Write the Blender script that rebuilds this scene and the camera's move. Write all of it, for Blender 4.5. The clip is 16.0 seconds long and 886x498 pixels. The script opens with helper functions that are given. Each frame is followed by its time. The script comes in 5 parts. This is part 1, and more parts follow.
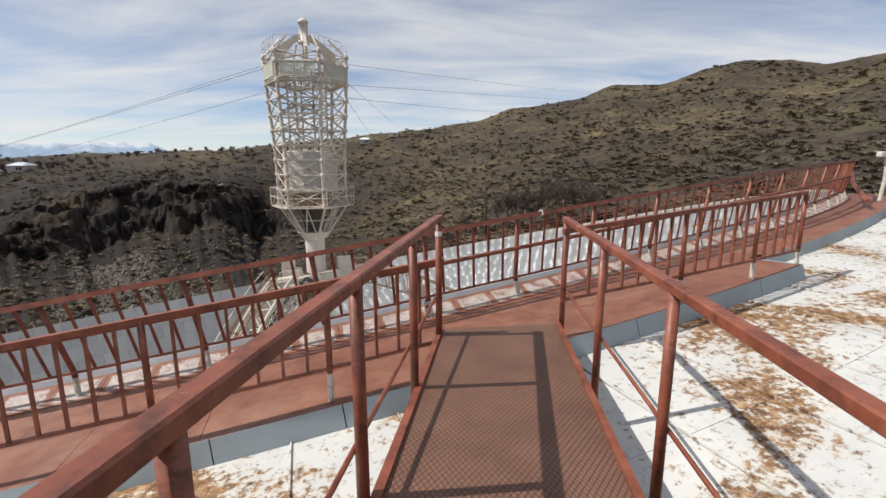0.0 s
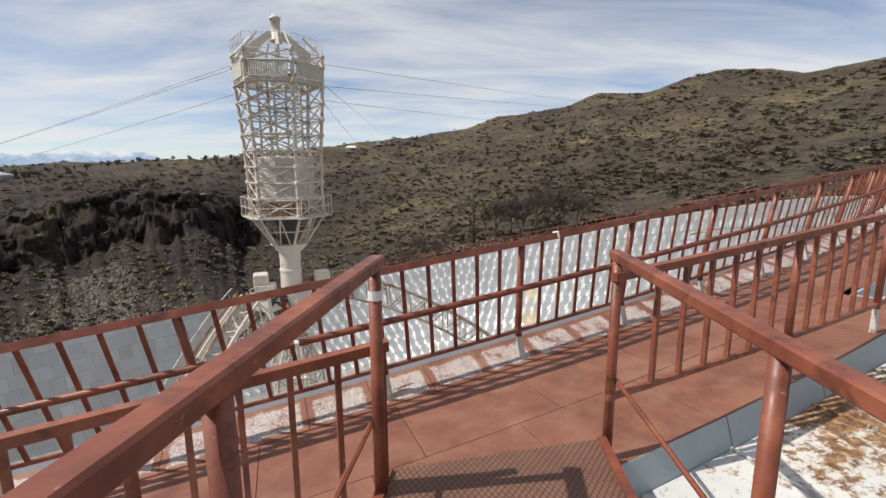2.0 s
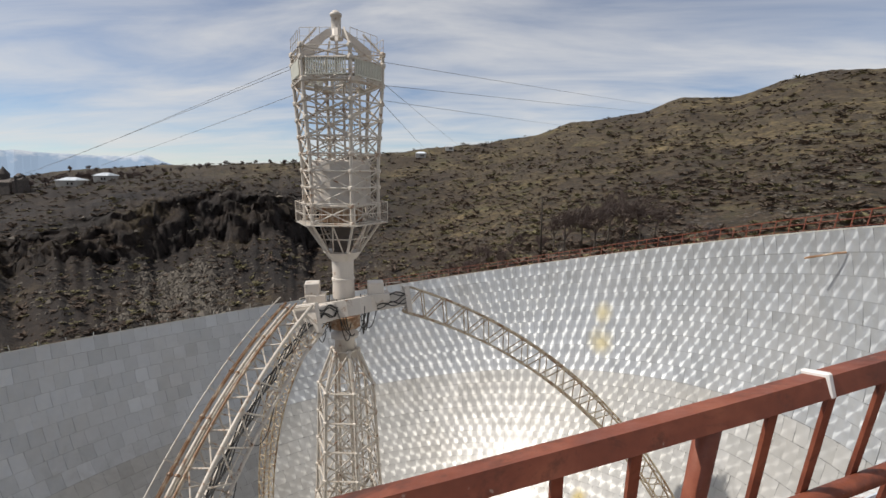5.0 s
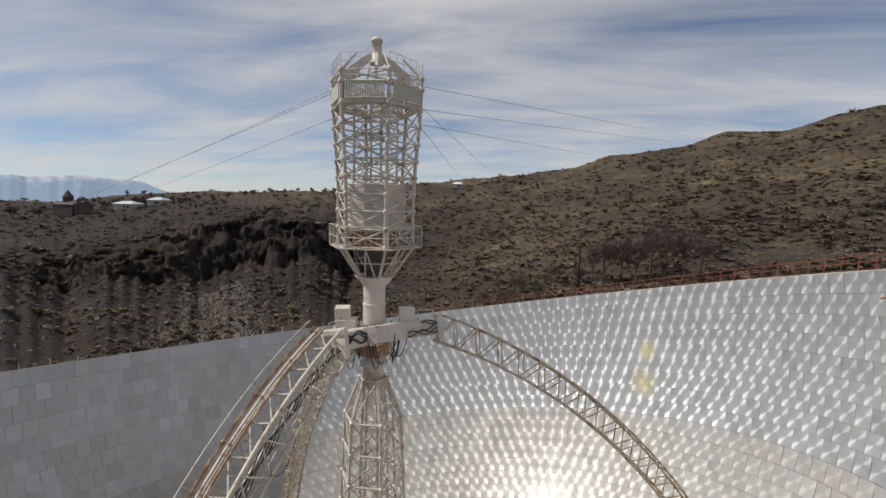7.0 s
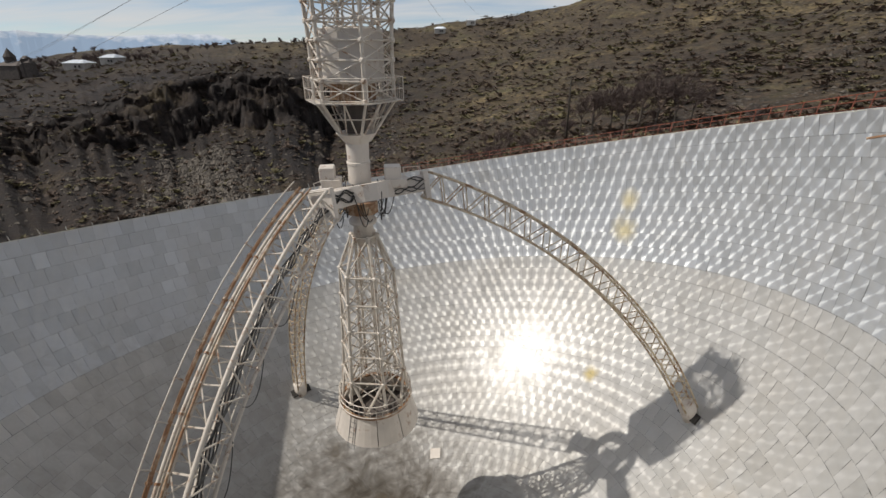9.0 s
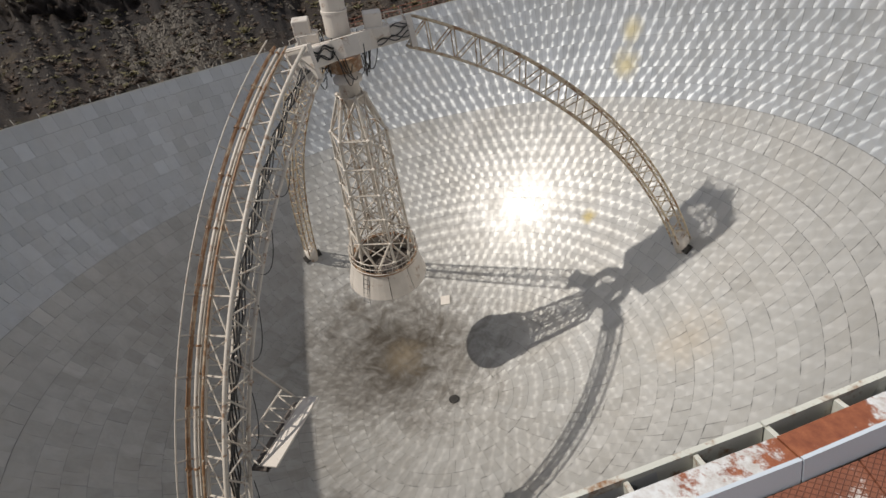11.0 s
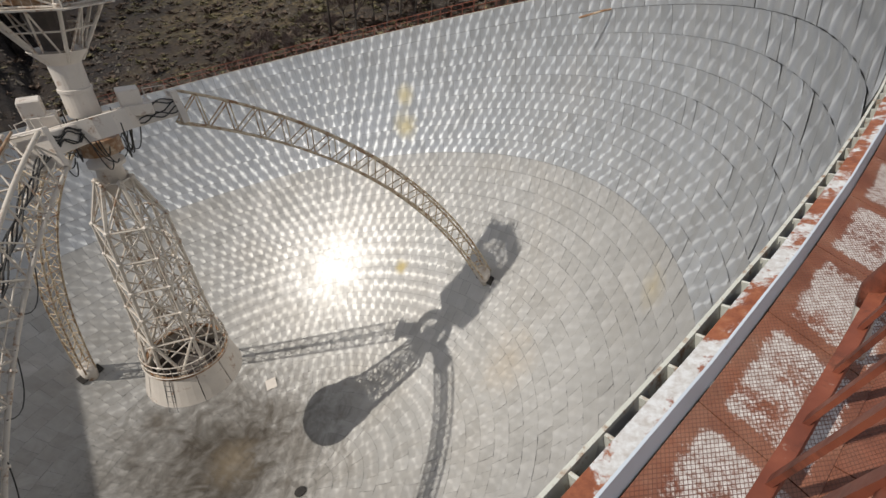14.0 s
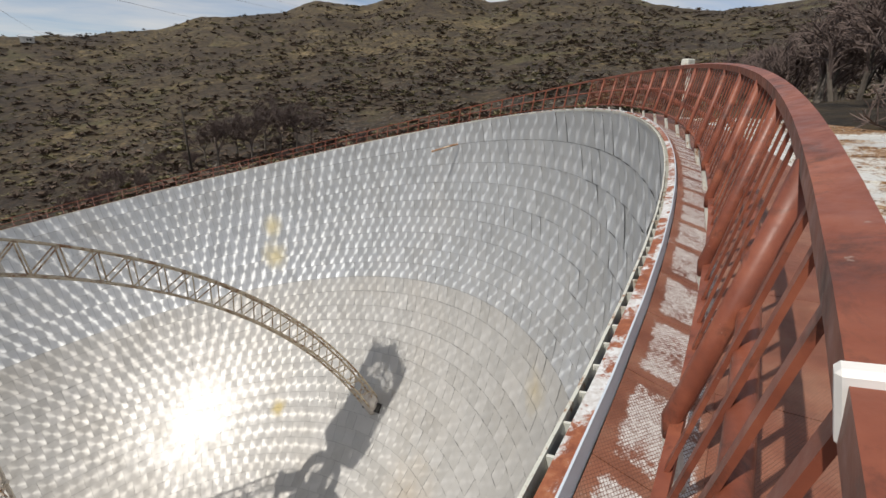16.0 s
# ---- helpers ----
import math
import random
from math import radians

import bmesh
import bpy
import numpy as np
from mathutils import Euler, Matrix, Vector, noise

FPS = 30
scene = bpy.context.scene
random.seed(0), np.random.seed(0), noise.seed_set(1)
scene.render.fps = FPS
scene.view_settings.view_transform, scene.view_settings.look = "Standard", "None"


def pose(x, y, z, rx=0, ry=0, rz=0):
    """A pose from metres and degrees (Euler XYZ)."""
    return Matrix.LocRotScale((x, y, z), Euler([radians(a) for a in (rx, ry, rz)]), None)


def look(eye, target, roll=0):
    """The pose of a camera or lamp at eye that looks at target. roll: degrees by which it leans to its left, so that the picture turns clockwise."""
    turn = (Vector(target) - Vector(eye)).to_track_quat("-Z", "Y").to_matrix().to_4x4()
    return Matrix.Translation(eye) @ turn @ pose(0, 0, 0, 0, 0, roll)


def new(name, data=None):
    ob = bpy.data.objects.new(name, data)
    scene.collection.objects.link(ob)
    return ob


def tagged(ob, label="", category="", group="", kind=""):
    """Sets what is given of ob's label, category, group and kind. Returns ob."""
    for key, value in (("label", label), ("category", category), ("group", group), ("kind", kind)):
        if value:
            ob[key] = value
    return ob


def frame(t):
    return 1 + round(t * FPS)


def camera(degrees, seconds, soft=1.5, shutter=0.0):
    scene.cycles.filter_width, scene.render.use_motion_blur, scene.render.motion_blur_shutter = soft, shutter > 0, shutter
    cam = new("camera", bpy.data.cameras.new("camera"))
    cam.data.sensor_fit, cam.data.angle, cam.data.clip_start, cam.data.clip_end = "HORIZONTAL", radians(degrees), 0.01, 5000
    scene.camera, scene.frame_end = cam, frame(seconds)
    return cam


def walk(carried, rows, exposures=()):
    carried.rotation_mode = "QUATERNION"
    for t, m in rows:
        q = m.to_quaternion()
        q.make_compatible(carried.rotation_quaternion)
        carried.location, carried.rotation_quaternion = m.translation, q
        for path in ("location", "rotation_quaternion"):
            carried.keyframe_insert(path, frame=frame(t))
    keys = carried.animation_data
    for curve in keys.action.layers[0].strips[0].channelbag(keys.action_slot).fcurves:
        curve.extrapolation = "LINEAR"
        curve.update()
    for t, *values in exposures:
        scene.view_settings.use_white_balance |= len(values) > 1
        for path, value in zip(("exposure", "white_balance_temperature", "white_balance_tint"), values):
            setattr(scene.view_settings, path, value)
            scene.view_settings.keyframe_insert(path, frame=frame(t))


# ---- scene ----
PATH = [
    (0, (-0.000, -0.000, -0.000), (-0.002, 4.906, -0.963), -0.11),
    (0.5, (-0.006, 0.489, -0.022), (-0.004, 5.393, -0.995), 0.21),
    (1, (0.044, 1.005, -0.035), (0.073, 5.910, -1.008), 0.08),
    (1.5, (0.067, 1.523, -0.073), (0.096, 6.439, -0.986), 0.27),
    (2, (0.192, 2.031, -0.112), (0.317, 6.951, -0.994), -0.32),
    (2.5, (0.260, 2.504, -0.118), (0.338, 7.414, -1.057), -0.36),
    (3, (0.308, 3.030, -0.136), (0.421, 7.936, -1.096), 0.00),
    (3.5, (0.362, 3.547, -0.141), (0.297, 8.454, -1.095), 0.19),
    (4, (0.302, 3.952, -0.156), (0.103, 8.845, -1.168), 0.16),
    (4.5, (0.309, 4.258, -0.151), (0.034, 9.145, -1.170), 0.17),
    (5, (0.399, 4.603, -0.158), (-0.173, 9.503, -0.976), 0.41),
    (7.5, (0.252, 5.553, -0.540), (-0.699, 10.436, -1.043), 1.44),
    (8, (0.237, 5.617, -0.580), (-0.639, 10.444, -1.549), 0.64),
    (8.5, (0.244, 5.658, -0.610), (-0.542, 10.386, -2.037), 0.17),
    (9, (0.261, 5.649, -0.625), (-0.470, 10.192, -2.581), -0.18),
    (9.5, (0.272, 5.621, -0.637), (-0.463, 9.970, -2.993), -1.95),
    (10, (0.300, 5.587, -0.646), (-0.462, 9.737, -3.329), -3.86),
    (12.5, (0.193, 5.576, -0.606), (0.143, 9.030, -4.221), -5.13),
    (13, (0.283, 5.631, -0.581), (0.705, 9.256, -3.998), -2.76),
    (13.5, (0.386, 5.684, -0.558), (1.275, 9.492, -3.675), -0.49),
    (14, (0.504, 5.727, -0.544), (1.771, 9.662, -3.357), 0.41),
    (14.5, (0.609, 5.757, -0.524), (2.186, 9.777, -3.044), 0.88),
    (15, (0.711, 5.774, -0.501), (2.611, 9.790, -2.793), 0.66),
    (15.5, (0.768, 5.775, -0.474), (3.064, 9.747, -2.460), 0.96),
    (16, (0.825, 5.793, -0.488), (3.435, 9.718, -2.156), 1.43),
]
cam = camera(86.82, 16.0)
walk(cam, [(t, look(eye, target, roll)) for t, eye, target, roll in PATH],
     [(0, 0.18), (3, 0.22), (4.5, 0.07), (7.5, -0.24), (9, -0.17), (12.5, -0.30), (14, -0.28), (16, -0.12)])

# ---------------------------------------------------------------- light
SUN = Vector((-0.638, -0.105, 0.763)).normalized()
world = bpy.data.worlds.new("sky")
scene.world = world
world.use_nodes = True
wt = world.node_tree
wt.nodes.clear()


def wn(kind, **kw):
    nd = wt.nodes.new(kind)
    for k, val in kw.items():
        nd.inputs[k].default_value = val
    return nd


sky = wt.nodes.new("ShaderNodeTexSky")
sky.sky_type = "NISHITA"
sky.sun_disc = False
sky.sun_elevation = math.asin(SUN.z)
sky.sun_rotation = math.atan2(SUN.x, SUN.y)
sky.altitude = 2200
sky.air_density = 0.9
sky.ozone_density = 3.0
sky.dust_density = 0.4
tc = wt.nodes.new("ShaderNodeTexCoord")
sep = wt.nodes.new("ShaderNodeSeparateXYZ")
wt.links.new(tc.outputs["Generated"], sep.inputs[0])
# clouds lie on a flat sheet: direction divided by its height
addz = wt.nodes.new("ShaderNodeMath")
addz.operation = "ADD"
addz.inputs[1].default_value = 0.12
wt.links.new(sep.outputs["Z"], addz.inputs[0])
flat_xy = []
for axis_name in ("X", "Y"):
    dv = wt.nodes.new("ShaderNodeMath")
    dv.operation = "DIVIDE"
    wt.links.new(sep.outputs[axis_name], dv.inputs[0])
    wt.links.new(addz.outputs[0], dv.inputs[1])
    flat_xy.append(dv)
comb = wt.nodes.new("ShaderNodeCombineXYZ")
wt.links.new(flat_xy[0].outputs[0], comb.inputs[0])
wt.links.new(flat_xy[1].outputs[0], comb.inputs[1])
cmap = wt.nodes.new("ShaderNodeMapping")
cmap.inputs["Rotation"].default_value = (0, 0, radians(-14))
cmap.inputs["Scale"].default_value = (0.42, 1.05, 1)
cmap.inputs["Location"].default_value = (0.6, 0.35, 0)
wt.links.new(comb.outputs[0], cmap.inputs["Vector"])
cn = wn("ShaderNodeTexNoise", Scale=1.5, Detail=7.0, Roughness=0.56, Distortion=0.5)
wt.links.new(cmap.outputs[0], cn.inputs["Vector"])
cr = wt.nodes.new("ShaderNodeValToRGB")
cr.color_ramp.elements[0].position = 0.22
cr.color_ramp.elements[1].position = 0.68
wt.links.new(cn.outputs["Fac"], cr.inputs["Fac"])
cm = wt.nodes.new("ShaderNodeMix")
cm.data_type = "RGBA"
cm.inputs["B"].default_value = (7.6, 7.5, 7.4, 1)
tone = wt.nodes.new("ShaderNodeMath")
tone.operation = "MULTIPLY"
tone.inputs[1].default_value = 0.85
wt.links.new(cr.outputs["Color"], tone.inputs[0])
wt.links.new(tone.outputs[0], cm.inputs["Factor"])
wt.links.new(sky.outputs[0], cm.inputs["A"])
bg = wt.nodes.new("ShaderNodeBackground")
bg.inputs["Strength"].default_value = 0.096
wt.links.new(cm.outputs["Result"], bg.inputs["Color"])
wo = wt.nodes.new("ShaderNodeOutputWorld")
wt.links.new(bg.outputs[0], wo.inputs[0])

sun = new("sun", bpy.data.lights.new("sun", "SUN"))
sun.data.energy = 4.2
sun.data.angle = radians(0.55)
sun.data.color = (1.0, 0.945, 0.87)
sun.matrix_world = look(SUN * 50, (0, 0, 0))
scene.view_settings.exposure = 0.0


# ---------------------------------------------------------------- materials
class Mat:
    """A node material built step by step."""

    def __init__(self, name, rough=0.6, metal=0.0):
        self.m = bpy.data.materials.new(name)
        self.m.use_nodes = True
        self.t = self.m.node_tree
        self.b = self.t.nodes["Principled BSDF"]
        self.b.inputs["Roughness"].default_value = rough
        self.b.inputs["Metallic"].default_value = metal
        self.coord = self.t.nodes.new("ShaderNodeTexCoord")
        self.geo = self.t.nodes.new("ShaderNodeNewGeometry")

    def link(self, a, b):
        self.t.links.new(a, b)

    def mapped(self, scale=(1, 1, 1), rot=(0, 0, 0), source="pos"):
        mp = self.t.nodes.new("ShaderNodeMapping")
        mp.inputs["Scale"].default_value = scale
        mp.inputs["Rotation"].default_value = rot
        self.link(self.geo.outputs["Position"] if source == "pos" else self.coord.outputs[source], mp.inputs["Vector"])
        return mp.outputs[0]

    def noise(self, scale, detail=5.0, rough=0.6, vec=None, dist=0.0):
        nd = self.t.nodes.new("ShaderNodeTexNoise")
        nd.inputs["Scale"].default_value = scale
        nd.inputs["Detail"].default_value = detail
        nd.inputs["Roughness"].default_value = rough
        nd.inputs["Distortion"].default_value = dist
        self.link(vec or self.mapped(), nd.inputs["Vector"])
        return nd.outputs["Fac"]

    def voronoi(self, scale, vec=None, feature="F1", out="Distance"):
        nd = self.t.nodes.new("ShaderNodeTexVoronoi")
        nd.feature = feature
        nd.inputs["Scale"].default_value = scale
        self.link(vec or self.mapped(), nd.inputs["Vector"])
        return nd.outputs[out]

    def wave(self, scale, rot, source="pos"):
        nd = self.t.nodes.new("ShaderNodeTexWave")
        nd.inputs["Scale"].default_value = scale
        self.link(self.mapped(rot=(0, 0, rot), source=source), nd.inputs["Vector"])
        return nd.outputs["Fac"]

    def ramp(self, fac, stops):
        nd = self.t.nodes.new("ShaderNodeValToRGB")
        els = nd.color_ramp.elements
        while len(els) < len(stops):
            els.new(0.5)
        for el, (pos, col) in zip(els, stops):
            el.position = pos
            el.color = (*col, 1) if isinstance(col, tuple) else (col, col, col, 1)
        self.link(fac, nd.inputs["Fac"])
        return nd.outputs["Color"]

    def mix(self, fac, a, b, mode="MIX"):
        nd = self.t.nodes.new("ShaderNodeMix")
        nd.data_type = "RGBA"
        nd.blend_type = mode
        for key, val in (("Factor", fac), ("A", a), ("B", b)):
            if isinstance(val, (int, float)):
                if key == "Factor":
                    nd.inputs[key].default_value = val
                else:
                    nd.inputs[key].default_value = (val, val, val, 1)
            elif isinstance(val, tuple):
                nd.inputs[key].default_value = (*val, 1)
            else:
                self.link(val, nd.inputs[key])
        return nd.outputs["Result"]

    def math(self, op, a, b=0.0):
        nd = self.t.nodes.new("ShaderNodeMath")
        nd.operation = op
        for i, val in enumerate((a, b)):
            if isinstance(val, (int, float)):
                nd.inputs[i].default_value = val
            else:
                self.link(val, nd.inputs[i])
        return nd.outputs[0]

    def rnd(self):
        """One random number for each piece, whether an object of its own or an island of a joined mesh."""
        oi = self.t.nodes.new("ShaderNodeObjectInfo")
        s = self.math("ADD", oi.outputs["Random"], self.geo.outputs["Random Per Island"])
        return self.math("FRACT", self.math("MULTIPLY", s, 7.31))

    def color(self, out):
        if isinstance(out, tuple):
            self.b.inputs["Base Color"].default_value = (*out, 1)
        else:
            self.link(out, self.b.inputs["Base Color"])
        return self

    def rough(self, out):
        self.link(out, self.b.inputs["Roughness"])
        return self

    def bump(self, height, strength=0.3, dist=0.01):
        nd = self.t.nodes.new("ShaderNodeBump")
        nd.inputs["Strength"].default_value = strength
        nd.inputs["Distance"].default_value = dist
        self.link(height, nd.inputs["Height"])
        self.link(nd.outputs[0], self.b.inputs["Normal"])
        return self


def red_paint():
    k = Mat("red_oxide_paint", 0.5)
    base = k.ramp(k.noise(6.0, 6), [(0.3, (0.135, 0.038, 0.022)), (0.5, (0.210, 0.060, 0.032)), (0.72, (0.31, 0.102, 0.054))])
    wear = k.ramp(k.noise(5.0, 10, 0.76, dist=0.4), [(0.52, 0.0), (0.64, 1.0)])
    c = k.mix(k.math("MULTIPLY", wear, 0.80), base, (0.052, 0.022, 0.015))
    chips = k.ramp(k.noise(38.0, 4, 0.6), [(0.69, 0.0), (0.74, 1.0)])
    k.color(k.mix(k.math("MULTIPLY", chips, 0.5), c, (0.42, 0.36, 0.3)))
    k.rough(k.ramp(k.noise(20.0), [(0.3, 0.36), (0.7, 0.62)]))
    return k.bump(k.noise(60.0, 4), 0.25, 0.002).m


def deck_plate(name, worn):
    """Rhombic steel plate under red paint; on the scuffed plates the ribs are worn to bare metal in the middle."""
    k = Mat(name, 0.55)
    uvn = k.t.nodes.new("ShaderNodeUVMap")
    uvn.uv_map = "plate"
    su = k.t.nodes.new("ShaderNodeSeparateXYZ")
    k.link(uvn.outputs[0], su.inputs[0])
    pu, pv = k.math("MULTIPLY", su.outputs["X"], math.pi / 0.020), k.math("MULTIPLY", su.outputs["Y"], math.pi / 0.0115)
    la = k.math("ABSOLUTE", k.math("SINE", k.math("ADD", pu, pv)))
    lb = k.math("ABSOLUTE", k.math("SINE", k.math("SUBTRACT", pu, pv)))
    groove = k.ramp(k.math("MINIMUM", la, lb), [(0.10, 1.0), (0.36, 0.0)])
    base = k.ramp(k.noise(3.0, 7, 0.62), [(0.28, (0.165, 0.056, 0.032)), (0.5, (0.275, 0.108, 0.062)), (0.75, (0.38, 0.185, 0.112))])
    base = k.mix(k.math("MULTIPLY", k.rnd(), 0.35), base, (0.18, 0.055, 0.038))
    tr = k.ramp(k.noise(2.2, 8, 0.7), [(0.5, 0.0), (0.66, 1.0)])
    dusty = k.mix(k.math("MULTIPLY", tr, 0.45), base, (0.36, 0.21, 0.145))
    dusty = k.mix(k.math("MULTIPLY", groove, 0.7), dusty, k.mix(1.0, dusty, 0.40, "MULTIPLY"))
    grime = k.ramp(k.noise(7.0, 9, 0.74), [(0.48, 0.0), (0.72, 1.0)])
    dusty = k.mix(k.math("MULTIPLY", grime, 0.45), dusty, (0.085, 0.036, 0.024))
    sc = k.noise(50.0, 6, 0.78)
    if worn > 0.5:
        # a rubbed field inside a painted margin
        ex = k.ramp(k.math("ABSOLUTE", su.outputs["X"]), [(0.185, 1.0), (0.215, 0.0)])
        ey = k.ramp(k.math("ABSOLUTE", k.math("SUBTRACT", su.outputs["Y"], 0.15)), [(0.095, 1.0), (0.125, 0.0)])
        field = k.math("MULTIPLY", ex, ey)
        lvl = k.math("ADD", k.math("ADD", k.math("MULTIPLY", k.noise(6.0, 7, 0.72), 0.95), k.math("MULTIPLY", sc, 0.75)), k.math("MULTIPLY", field, 0.30))
        lvl = k.math("MULTIPLY", k.math("SUBTRACT", lvl, k.math("MULTIPLY", groove, 0.30)), 0.6)
        mask = k.ramp(lvl, [(0.60, 0.0), (0.68, 1.0)])
        bare = k.ramp(sc, [(0.35, (0.36, 0.31, 0.28)), (0.6, (0.66, 0.63, 0.60))])
    else:
        patch = k.ramp(k.noise(2.8, 6, 0.62), [(0.55, 0.0), (0.68, 1.0)])
        mask = k.math("MULTIPLY", k.math("MULTIPLY", k.ramp(k.math("SUBTRACT", sc, k.math("MULTIPLY", groove, 0.2)), [(0.56, 0.0), (0.63, 1.0)]), patch), 0.6)
        bare = (0.55, 0.47, 0.41)
    k.color(k.mix(mask, dusty, bare))
    k.rough(k.ramp(sc, [(0.3, 0.42), (0.7, 0.66)]))
    return k.bump(k.math("SUBTRACT", k.math("MULTIPLY", sc, 0.4), groove), 0.5, 0.003).m


def mesh_deck():
    """Expanded-metal tread of the footbridge."""
    k = Mat("expanded_metal_tread", 0.6)
    w1 = k.wave(12.0, radians(34))
    w2 = k.wave(12.0, radians(-26))
    lines = k.ramp(k.math("MAXIMUM", w1, w2), [(0.80, 0.0), (0.95, 1.0)])
    base = k.ramp(k.noise(2.5, 6, 0.6), [(0.3, (0.14, 0.066, 0.041)), (0.7, (0.23, 0.122, 0.078))])
    k.color(k.mix(k.math("MULTIPLY", lines, 0.75), base, (0.075, 0.03, 0.022)))
    return k.bump(k.math("SUBTRACT", k.noise(30), lines), 0.7, 0.006).m


def white_roof():
    """White-painted sheet metal, flaking to rust."""
    k = Mat("flaking_white_paint", 0.45)
    white = k.ramp(k.noise(1.2, 5), [(0.3, (0.50, 0.51, 0.50)), (0.7, (0.64, 0.64, 0.61))])
    big = k.ramp(k.noise(0.55, 5, 0.62, dist=0.6), [(0.47, 0.0), (0.64, 1.0)])
    fine = k.noise(13.0, 10, 0.78)
    m = k.ramp(k.math("ADD", fine, k.math("MULTIPLY", big, 0.20)), [(0.55, 0.0), (0.62, 1.0)])
    rust = k.ramp(k.noise(14.0, 7, 0.7), [(0.34, (0.05, 0.026, 0.018)), (0.5, (0.22, 0.115, 0.052)), (0.68, (0.48, 0.34, 0.19))])
    stain = k.mix(k.math("MULTIPLY", big, 0.38), white, (0.62, 0.47, 0.27))
    k.color(k.mix(m, stain, rust))
    k.rough(k.ramp(m, [(0.0, 0.42), (1.0, 0.85)]))
    return k.bump(k.math("ADD", k.math("MULTIPLY", fine, 0.5), k.math("MULTIPLY", m, -0.7)), 0.35, 0.004).m


def curb_top():
    k = Mat("rusty_flashing", 0.6)
    n1 = k.noise(2.6, 7, 0.66, dist=0.5)
    m = k.ramp(k.math("ADD", n1, k.math("MULTIPLY", k.noise(11.0, 9, 0.78), 0.7)), [(0.83, 0.0), (0.885, 1.0)])
    rust = k.ramp(k.noise(20.0, 7, 0.7), [(0.3, (0.16, 0.045, 0.022)), (0.55, (0.30, 0.10, 0.045)), (0.8, (0.46, 0.24, 0.13))])
    white = k.ramp(k.noise(30.0, 6, 0.7), [(0.35, (0.46, 0.43, 0.40)), (0.6, (0.66, 0.67, 0.67))])
    k.color(k.mix(m, rust, white))
    return k.bump(k.noise(40), 0.3, 0.003).m


def pale_paint(name, col, rust=0.25, scale=5.0):
    k = Mat(name, 0.5)
    base = k.ramp(k.noise(scale * 0.5, 6), [(0.3, tuple(0.82 * v for v in col)), (0.7, col)])
    m = k.ramp(k.noise(scale, 9, 0.72), [(0.70 - rust * 0.4, 0.0), (0.80 - rust * 0.36, 1.0)])
    k.color(k.mix(m, base, (0.25, 0.13, 0.06)))
    return k.bump(k.noise(50), 0.2, 0.002).m


